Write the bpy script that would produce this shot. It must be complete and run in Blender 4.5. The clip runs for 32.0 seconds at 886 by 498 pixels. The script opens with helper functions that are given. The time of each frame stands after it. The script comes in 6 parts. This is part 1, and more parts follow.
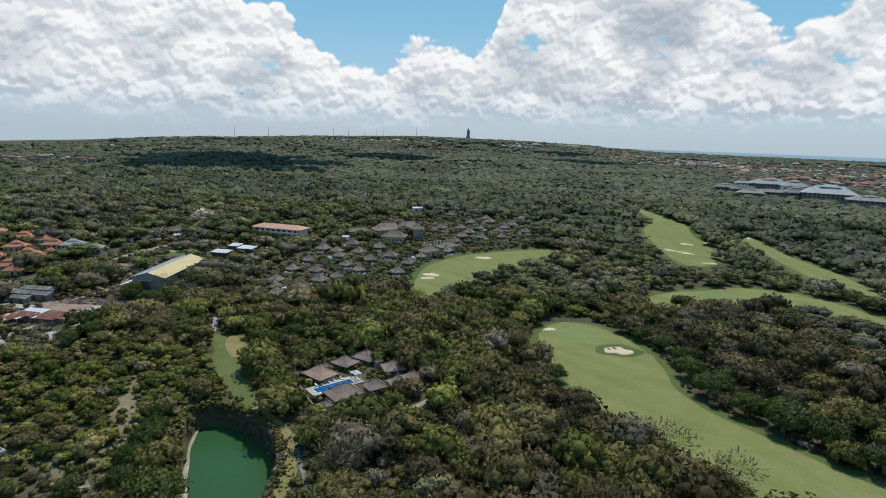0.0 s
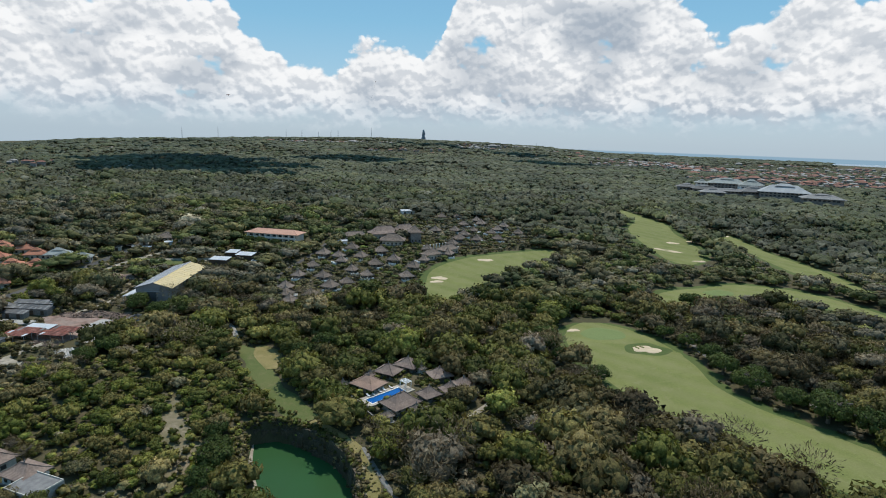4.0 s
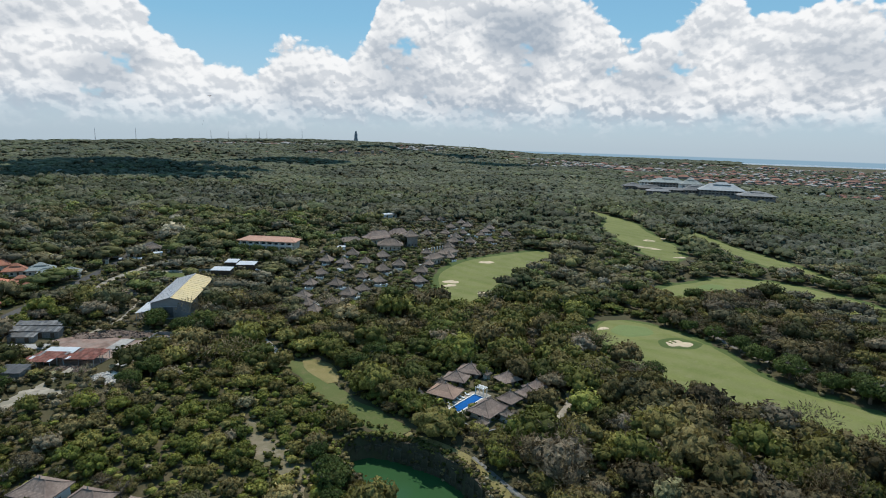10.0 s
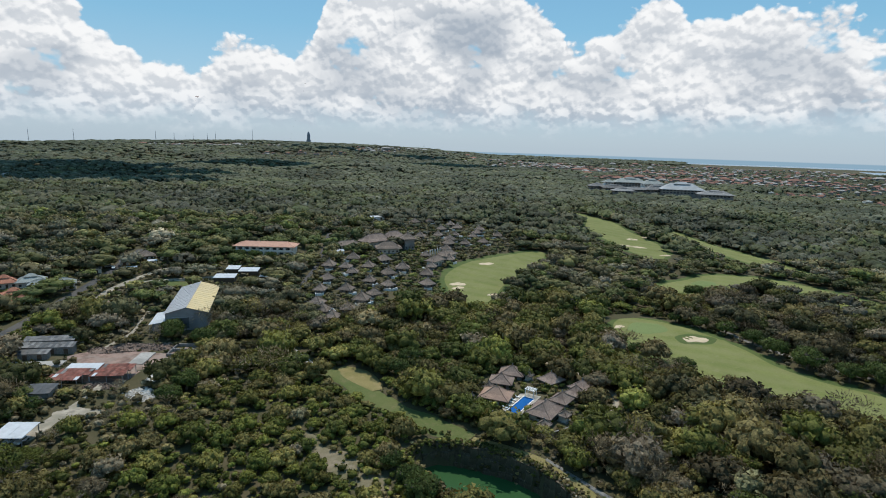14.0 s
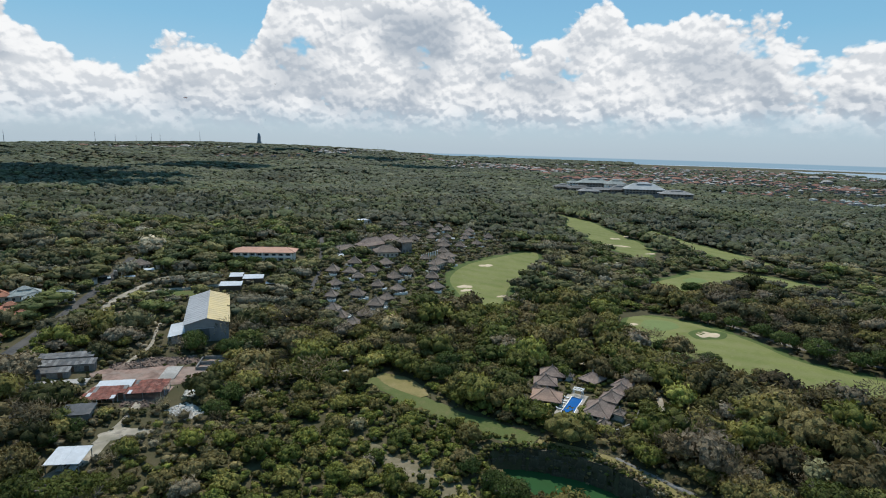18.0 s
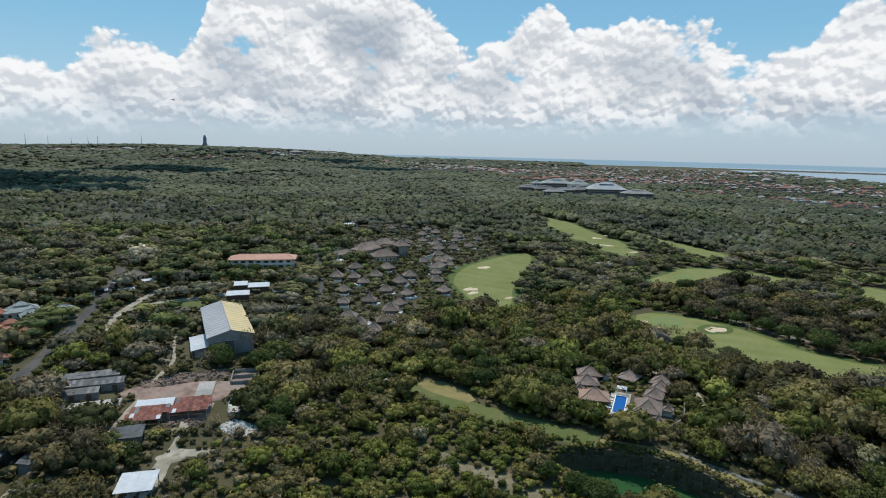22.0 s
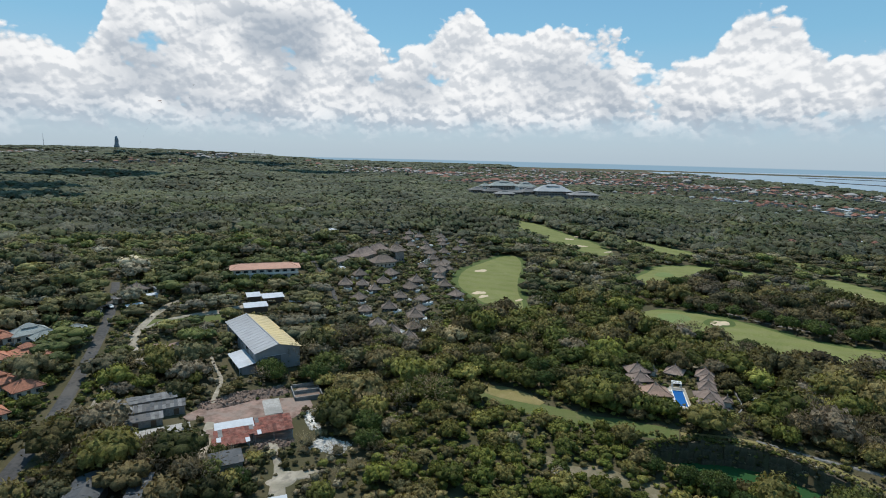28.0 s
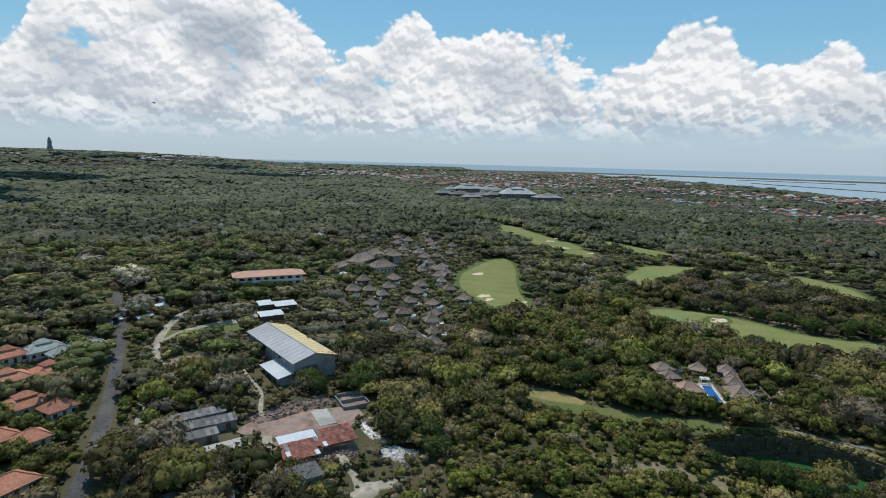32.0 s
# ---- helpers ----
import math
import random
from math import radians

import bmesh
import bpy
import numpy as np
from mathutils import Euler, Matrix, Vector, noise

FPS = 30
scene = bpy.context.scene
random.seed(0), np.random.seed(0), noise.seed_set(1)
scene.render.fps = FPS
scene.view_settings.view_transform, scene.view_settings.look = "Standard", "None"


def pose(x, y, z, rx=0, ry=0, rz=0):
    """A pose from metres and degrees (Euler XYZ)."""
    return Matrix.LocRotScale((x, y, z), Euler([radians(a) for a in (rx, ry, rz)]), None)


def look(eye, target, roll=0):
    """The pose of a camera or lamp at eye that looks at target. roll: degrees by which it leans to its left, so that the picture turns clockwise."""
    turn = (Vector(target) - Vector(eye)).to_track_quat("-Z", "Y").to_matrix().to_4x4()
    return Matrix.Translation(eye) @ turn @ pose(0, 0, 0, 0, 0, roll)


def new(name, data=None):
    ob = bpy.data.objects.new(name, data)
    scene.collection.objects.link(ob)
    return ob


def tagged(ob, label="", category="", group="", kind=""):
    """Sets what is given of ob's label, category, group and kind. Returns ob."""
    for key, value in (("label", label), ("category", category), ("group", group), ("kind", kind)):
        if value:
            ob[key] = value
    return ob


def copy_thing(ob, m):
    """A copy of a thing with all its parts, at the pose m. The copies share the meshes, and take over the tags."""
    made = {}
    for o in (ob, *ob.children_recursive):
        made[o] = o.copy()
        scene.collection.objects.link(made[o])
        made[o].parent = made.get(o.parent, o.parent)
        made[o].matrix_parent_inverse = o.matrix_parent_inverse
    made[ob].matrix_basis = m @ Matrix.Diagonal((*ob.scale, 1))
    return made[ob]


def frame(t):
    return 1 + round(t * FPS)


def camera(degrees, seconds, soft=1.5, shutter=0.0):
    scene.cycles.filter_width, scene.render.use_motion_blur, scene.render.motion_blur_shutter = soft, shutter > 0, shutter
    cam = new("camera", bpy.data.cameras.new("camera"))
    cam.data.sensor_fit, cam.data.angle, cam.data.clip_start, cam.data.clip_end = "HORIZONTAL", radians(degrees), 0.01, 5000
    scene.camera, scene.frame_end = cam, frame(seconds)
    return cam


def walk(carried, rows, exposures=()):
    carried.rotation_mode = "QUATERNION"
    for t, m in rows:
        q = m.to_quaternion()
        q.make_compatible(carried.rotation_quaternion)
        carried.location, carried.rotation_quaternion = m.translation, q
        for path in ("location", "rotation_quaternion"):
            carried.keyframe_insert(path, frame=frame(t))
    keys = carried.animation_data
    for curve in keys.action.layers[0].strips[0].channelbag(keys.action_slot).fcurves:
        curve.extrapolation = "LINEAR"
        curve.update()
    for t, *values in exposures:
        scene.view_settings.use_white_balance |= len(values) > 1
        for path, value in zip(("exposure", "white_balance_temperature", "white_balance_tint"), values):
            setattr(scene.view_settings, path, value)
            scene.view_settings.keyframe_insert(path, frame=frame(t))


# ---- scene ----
# ---------------------------------------------------------------- camera and walk
cam = camera(77.0, 32.0, 1.0)
PATH = [
    (0, 0.00, -0.00, 90.02, 0.000, -11.332, 1.916),
    (3, -25.91, 2.44, 89.86, -3.687, -11.125, 1.922),
    (6, -51.27, 5.55, 89.86, -7.348, -10.934, 1.850),
    (9, -76.20, 9.82, 89.75, -10.998, -10.769, 1.794),
    (12, -100.95, 15.97, 89.68, -14.730, -10.600, 1.752),
    (13, -109.09, 18.39, 89.66, -15.975, -10.542, 1.736),
    (14, -117.22, 20.91, 89.63, -17.217, -10.484, 1.718),
    (17, -141.18, 29.70, 89.54, -20.955, -10.305, 1.661),
    (19, -157.03, 36.50, 89.67, -23.501, -10.147, 1.538),
    (22, -179.95, 47.99, 89.89, -27.369, -9.974, 1.329),
    (23, -187.43, 52.04, 89.94, -28.664, -9.922, 1.297),
    (25, -202.42, 60.43, 90.09, -31.224, -9.804, 1.280),
    (28, -224.57, 74.37, 90.37, -35.087, -9.575, 1.373),
    (30, -238.75, 84.52, 90.49, -37.695, -9.390, 1.418),
    (32, -252.71, 95.06, 90.62, -40.300, -9.190, 1.469),
]
walk(cam, [(t, pose(x, y, z, 90 + p, 0, a) @ pose(0, 0, 0, 0, 0, r)) for t, x, y, z, a, p, r in PATH])

# ---------------------------------------------------------------- nodes


class Nodes:
    """Short hand for a node tree."""

    def __init__(self, tree):
        self.t = tree
        tree.nodes.clear()

    def put(self, sock, v):
        if isinstance(v, bpy.types.NodeSocket):
            self.t.links.new(v, sock)
        elif v is not None:
            sock.default_value = v

    def n(self, kind, out=0, props=(), **ins):
        node = self.t.nodes.new("ShaderNode" + kind)
        props = dict(props)
        if "interpolation_type" in props:
            node.interpolation_type = props["interpolation_type"]
        if "bands_direction" in props:
            node.bands_direction = props["bands_direction"]
        if "operation" in props:
            node.operation = props["operation"]
        if "feature" in props:
            node.feature = props["feature"]
        if "attribute_name" in props:
            node.attribute_name = props["attribute_name"]
        for k, v in ins.items():
            key = int(k[1:]) if k[0] == "i" and k[1:].isdigit() else k.replace("_", " ")
            self.put(node.inputs[key], v)
        return node.outputs[out] if len(node.outputs) > out else node

    def m(self, op, a, b=None, c=None, clamp=False):
        node = self.t.nodes.new("ShaderNodeMath")
        node.operation, node.use_clamp = op, clamp
        for s, v in zip(node.inputs, (a, b, c)):
            self.put(s, v)
        return node.outputs[0]

    def step(self, v, lo, hi, a=0.0, b=1.0):
        return self.n("MapRange", props={"interpolation_type": "SMOOTHSTEP"}, Value=v, From_Min=lo, From_Max=hi, To_Min=a, To_Max=b)

    def noise(self, vec, scale, detail=4.0, rough=0.55, dist=0.0):
        return self.n("TexNoise", Vector=vec, Scale=scale, Detail=detail, Roughness=rough, Distortion=dist)

    def mix(self, f, a, b, kind="MIX"):
        node = self.t.nodes.new("ShaderNodeMix")
        node.data_type, node.blend_type = "RGBA", kind
        for k, v in ((0, f), (6, a), (7, b)):
            self.put(node.inputs[k], v)
        return node.outputs[2]

    def ramp(self, f, stops, mode="LINEAR"):
        node = self.t.nodes.new("ShaderNodeValToRGB")
        node.color_ramp.interpolation = mode
        el = node.color_ramp.elements
        while len(el) < len(stops):
            el.new(0.5)
        for e, (p, c) in zip(el, stops):
            e.position, e.color = p, (*c, 1) if len(c) == 3 else c
        self.put(node.inputs[0], f)
        return node.outputs[0]


# ---------------------------------------------------------------- sky, sun
SUN_EL, SUN_AZ = 62.0, 14.0          # degrees above the horizon, degrees right of +y
world = bpy.data.worlds.new("world")
scene.world = world
world.use_nodes = True
w = Nodes(world.node_tree)
dirn = w.n("TexCoord", out=0)
sep = w.t.nodes.new("ShaderNodeSeparateXYZ")
w.put(sep.inputs[0], dirn)
az = w.m("MULTIPLY", w.m("ARCTAN2", sep.outputs[0], sep.outputs[1]), 57.2958)
el = w.m("MULTIPLY", w.m("ARCSINE", sep.outputs[2]), 57.2958)
skyn = w.t.nodes.new("ShaderNodeTexSky")
skyn.sky_type, skyn.sun_disc = "NISHITA", False
skyn.sun_elevation, skyn.sun_rotation = radians(SUN_EL), radians(SUN_AZ)
skyn.altitude, skyn.air_density, skyn.dust_density, skyn.ozone_density = 100, 1.2, 0.6, 2.0
sky = w.mix(1.0, skyn.outputs[0], (0.105, 0.105, 0.105, 1), "MULTIPLY")
sky = w.mix(w.step(el, 1.0, 12.0, 0.85, 0.80), sky, w.ramp(w.m("DIVIDE", el, 20.0), [(0.0, (0.42, 0.55, 0.67)), (0.12, (0.42, 0.57, 0.70)), (0.3, (0.31, 0.56, 0.76)), (0.55, (0.20, 0.49, 0.72)), (1.0, (0.14, 0.38, 0.64))]))
# height of the cloud tops round the view, from -40 to 80 degrees
TOPS = ((-40, 12), (-22, 12.4), (-16, 12), (-13.5, 9.0), (-10.5, 7.2), (-6.5, 6.0), (-4, 8.8), (-1.5, 9.8), (2.0, 8.2), (4, 9.6),
        (6, 15), (24, 15), (28, 11.4), (30, 9.6), (32, 11.0), (37, 13.6), (40, 11.6), (46, 12.4), (51, 11.4), (54.5, 9.2),
        (59, 9.2), (61.5, 13.6), (66, 12.4), (68.5, 8.2), (74, 9.8), (78, 8.0), (80, 12))
tops = w.ramp(w.m("DIVIDE", w.m("ADD", az, 40.0), 120.0), [((a + 40) / 120, (e / 20,) * 3) for a, e in TOPS])
tops = w.m("MULTIPLY", tops, 20.0)


def cloud_point(right, up):
    p = w.t.nodes.new("ShaderNodeCombineXYZ")
    w.put(p.inputs[0], w.m("ADD", az, right))
    w.put(p.inputs[1], w.m("MULTIPLY", w.m("ADD", el, up), 1.3))
    return p.outputs[0]


def billow(p):
    """Rounded heaps upon heaps: three sizes of cells, a little broken up by fine noise."""
    warp = w.n("TexNoise", out=1, Vector=p, Scale=0.45, Detail=4.0, Roughness=0.6)
    q = w.n("VectorMath", Vector=p, i1=w.n("VectorMath", props={"operation": "SCALE"}, i0=warp, Scale=1.5))
    c1 = w.n("TexVoronoi", props={"feature": "SMOOTH_F1"}, Vector=q, Scale=0.24, Smoothness=0.5)
    c2 = w.n("TexVoronoi", props={"feature": "SMOOTH_F1"}, Vector=q, Scale=0.62, Smoothness=0.4)
    c3 = w.n("TexVoronoi", props={"feature": "SMOOTH_F1"}, Vector=q, Scale=1.5, Smoothness=0.35)
    fine = w.noise(p, 2.2, 6, 0.6)
    v = w.m("ADD", w.m("ADD", w.m("MULTIPLY", c1, 0.56), w.m("MULTIPLY", c2, 0.36)), w.m("MULTIPLY", c3, 0.2))
    return w.m("ADD", w.m("SUBTRACT", 1.06, v), w.m("MULTIPLY", w.m("SUBTRACT", fine, 0.5), 0.12))


here, over_ = cloud_point(0.0, 0.0), cloud_point(0.15, 0.42)
heap, heap_up = billow(here), billow(over_)
wide = w.noise(here, 0.14, 4, 0.55)
edge = w.m("ADD", w.m("SUBTRACT", tops, el), w.m("MULTIPLY", w.m("SUBTRACT", heap, 0.58), 4.2))
top_mask = w.step(edge, -0.25, 0.45)
gap = w.step(w.m("ADD", wide, w.m("MULTIPLY", w.m("SUBTRACT", heap, 0.6), 0.2)), 0.29, 0.36)
floor_ = w.step(az, -30.0, 70.0, 1.7, 2.9)
base = w.step(w.m("ADD", w.m("SUBTRACT", el, floor_), w.m("MULTIPLY", w.m("SUBTRACT", w.noise(here, 0.3, 6, 0.6), 0.5), 4.5)), -1.4, 1.5)
mask = w.m("MULTIPLY", w.m("MULTIPLY", top_mask, base), gap)
lit = w.step(w.m("SUBTRACT", heap, heap_up), -0.13, 0.10)
body = w.step(w.noise(here, 0.15, 5, 0.55, 0.5), 0.38, 0.60)
deep = w.step(w.m("SUBTRACT", tops, el), 0.6, 4.5)
foot = w.step(w.m("SUBTRACT", el, floor_), 0.0, 3.4, 0.75, 0.0)
blot = w.m("MULTIPLY", w.step(w.m("ABSOLUTE", w.m("SUBTRACT", az, 19.5)), 1.5, 5.5, 1.0, 0.0), w.step(w.m("ABSOLUTE", w.m("SUBTRACT", el, 10.9)), 0.8, 2.8, 1.0, 0.0))
grey = w.m("ADD", w.m("MULTIPLY", deep, w.m("MULTIPLY", w.m("SUBTRACT", 1.0, body), 0.72)), w.m("ADD", w.m("MULTIPLY", blot, 0.95), w.m("MULTIPLY", foot, w.m("SUBTRACT", 1.0, lit))), clamp=True)
tone = w.m("MULTIPLY", w.m("ADD", 0.62, w.m("MULTIPLY", lit, 0.38)), w.m("SUBTRACT", 1.0, w.m("MULTIPLY", grey, 0.60)))
cloud = w.mix(tone, (0.21, 0.29, 0.39, 1), (0.93, 0.94, 0.95, 1))
cloud = w.mix(w.step(el, 0.5, 6.0, 0.5, 0.0), cloud, (0.56, 0.66, 0.76, 1))
sky = w.mix(mask, sky, cloud)
# the sea's far line
sky = w.mix(w.m("MULTIPLY", w.step(el, -0.56, -0.44, 1.0, 0.0), w.step(az, 14.0, 18.0)), sky, (0.26, 0.40, 0.52, 1))
bg = w.n("Background", Color=sky, Strength=1.0)
w.n("OutputWorld", Surface=bg)

sun = new("sun", bpy.data.lights.new("sun", "SUN"))
sun.data.energy, sun.data.angle, sun.data.color = 3.6, radians(0.55), (1.0, 0.955, 0.88)
a_, e_ = radians(SUN_AZ), radians(SUN_EL)
SUNV = Vector((math.sin(a_) * math.cos(e_), math.cos(a_) * math.cos(e_), math.sin(e_)))
sun.matrix_world = look(SUNV * 3000, (0, 0, 0))
scene.view_settings.exposure = 0.0

# ---------------------------------------------------------------- materials


def surface(name, colour, rough=0.8, metal=0.0, grain=1.0, var=0.35, stain=None, bump=0.3, big=0.08, spec=0.3, wave=None, rnd=0.0):
    """A matt surface: grain and large stains, fine relief, and ribs or courses where wave gives (axis, scale, depth)."""
    mat = bpy.data.materials.new(name)
    mat.use_nodes = True
    k = Nodes(mat.node_tree)
    co = k.n("TexCoord", out=3)
    fine = k.noise(co, grain, 6, 0.65)
    wide = k.noise(co, big, 4, 0.6)
    dark = tuple(c * (1 - var) for c in colour) + (1,)
    light = tuple(min(1, c * (1 + var)) for c in colour) + (1,)
    col = k.mix(k.step(fine, 0.3, 0.7), dark, light)
    col = k.mix(k.step(wide, 0.42, 0.66, 0.0, 0.75), col, (*(stain or [c * 0.65 for c in colour]), 1))
    if rnd:
        r = k.n("ObjectInfo", out=5)
        col = k.mix(1.0, col, k.ramp(r, [(0, (1 - rnd,) * 3), (1, (1 + rnd,) * 3)]), "MULTIPLY")
    height = fine
    if wave:
        axis, scale, depth = wave
        wv = k.n("TexWave", out=1, props={"bands_direction": axis}, Vector=co, Scale=scale, Distortion=0.3, Detail=1.0)
        height = k.m("ADD", k.m("MULTIPLY", fine, 0.3), wv)
        col = k.mix(k.m("MULTIPLY", k.step(wv, 0.0, 0.4, 1.0, 0.0), depth), col, dark)
    bm_ = k.n("Bump", Strength=bump, Distance=0.1, Height=height)
    sh = k.n("BsdfPrincipled", Base_Color=col, Roughness=rough, Metallic=metal, Specular_IOR_Level=spec, Normal=bm_)
    k.n("OutputMaterial", Surface=sh)
    return mat


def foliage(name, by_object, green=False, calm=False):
    """Leaves: the tint of the tree, change from clump to clump and from spray to spray, shade of the gaps between
    sprays put into the colour, some light through the blades.
    """
    mat = bpy.data.materials.new(name)
    mat.use_nodes = True
    k = Nodes(mat.node_tree)
    co = k.n("NewGeometry", out=0)
    if by_object:
        r = k.n("ObjectInfo", out=5)
        col = k.ramp(r, [(0.0, (0.046, 0.062, 0.014)), (0.18, (0.072, 0.090, 0.018)), (0.36, (0.095, 0.110, 0.028)), (0.5, (0.062, 0.076, 0.020)), (0.64, (0.118, 0.106, 0.036)),
                         (0.76, (0.126, 0.104, 0.052)), (0.88, (0.138, 0.118, 0.078)), (0.95, (0.105, 0.118, 0.032)), (1.0, (0.050, 0.068, 0.016))])
        if green:
            col = k.ramp(r, [(0.0, (0.040, 0.066, 0.016)), (0.5, (0.046, 0.072, 0.018)), (1.0, (0.066, 0.096, 0.024))])
    else:
        col = k.n("Attribute", props={"attribute_name": "tint"})
    isl = k.n("NewGeometry", out=8)
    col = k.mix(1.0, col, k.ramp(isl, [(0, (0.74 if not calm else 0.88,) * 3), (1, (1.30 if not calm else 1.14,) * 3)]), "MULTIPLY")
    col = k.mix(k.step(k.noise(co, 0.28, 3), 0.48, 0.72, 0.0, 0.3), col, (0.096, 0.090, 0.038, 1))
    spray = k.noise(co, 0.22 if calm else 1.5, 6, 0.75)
    # low end of spray darkens the colour, as shade between leaves
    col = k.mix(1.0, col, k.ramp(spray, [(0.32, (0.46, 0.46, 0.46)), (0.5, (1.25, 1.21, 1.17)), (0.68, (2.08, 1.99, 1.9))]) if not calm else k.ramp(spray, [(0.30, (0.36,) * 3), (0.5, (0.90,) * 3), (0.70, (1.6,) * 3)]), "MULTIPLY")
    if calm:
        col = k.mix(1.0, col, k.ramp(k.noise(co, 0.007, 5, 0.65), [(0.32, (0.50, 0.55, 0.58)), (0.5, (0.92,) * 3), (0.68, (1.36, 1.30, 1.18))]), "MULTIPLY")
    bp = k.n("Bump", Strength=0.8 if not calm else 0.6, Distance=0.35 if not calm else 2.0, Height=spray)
    d = k.n("BsdfPrincipled", Base_Color=col, Roughness=0.75, Specular_IOR_Level=0.2, Normal=bp)
    t = k.n("BsdfTranslucent", Color=col)
    k.n("OutputMaterial", Surface=k.n("MixShader", i0=0.28, i1=d, i2=t))
    return mat


def turf(name, a, b, c, stripe=0.0):
    mat = bpy.data.materials.new(name)
    mat.use_nodes = True
    k = Nodes(mat.node_tree)
    co = k.n("TexCoord", out=3)
    col = k.mix(k.step(k.noise(co, 0.05, 5, 0.6, 0.6), 0.36, 0.66), (*a, 1), (*b, 1))
    col = k.mix(k.step(k.noise(co, 0.19, 5, 0.7), 0.5, 0.72, 0.0, 0.7), col, (*c, 1))
    fine = k.noise(co, 2.2, 5, 0.7)
    col = k.mix(1.0, col, k.ramp(fine, [(0.25, (0.78,) * 3), (0.75, (1.2,) * 3)]), "MULTIPLY")
    if stripe:
        wv = k.n("TexWave", out=1, props={"bands_direction": "DIAGONAL"}, Vector=co, Scale=0.035, Distortion=2.0, Detail=2.0)
        col = k.mix(k.m("MULTIPLY", wv, stripe), col, (*c, 1))
    bp = k.n("Bump", Strength=0.5, Distance=0.08, Height=fine)
    k.n("OutputMaterial", Surface=k.n("BsdfPrincipled", Base_Color=col, Roughness=0.9, Specular_IOR_Level=0.15, Normal=bp))
    return mat


def water(name, col, deep, rough, scale):
    mat = bpy.data.materials.new(name)
    mat.use_nodes = True
    k = Nodes(mat.node_tree)
    co = k.n("TexCoord", out=3)
    c = k.mix(k.step(k.noise(co, 0.03, 4), 0.35, 0.7), (*col, 1), (*deep, 1))
    bp = k.n("Bump", Strength=0.12, Distance=0.05, Height=k.noise(co, scale, 4))
    k.n("OutputMaterial", Surface=k.n("BsdfPrincipled", Base_Color=c, Roughness=rough, IOR=1.33, Specular_IOR_Level=0.35, Normal=bp))
    return mat


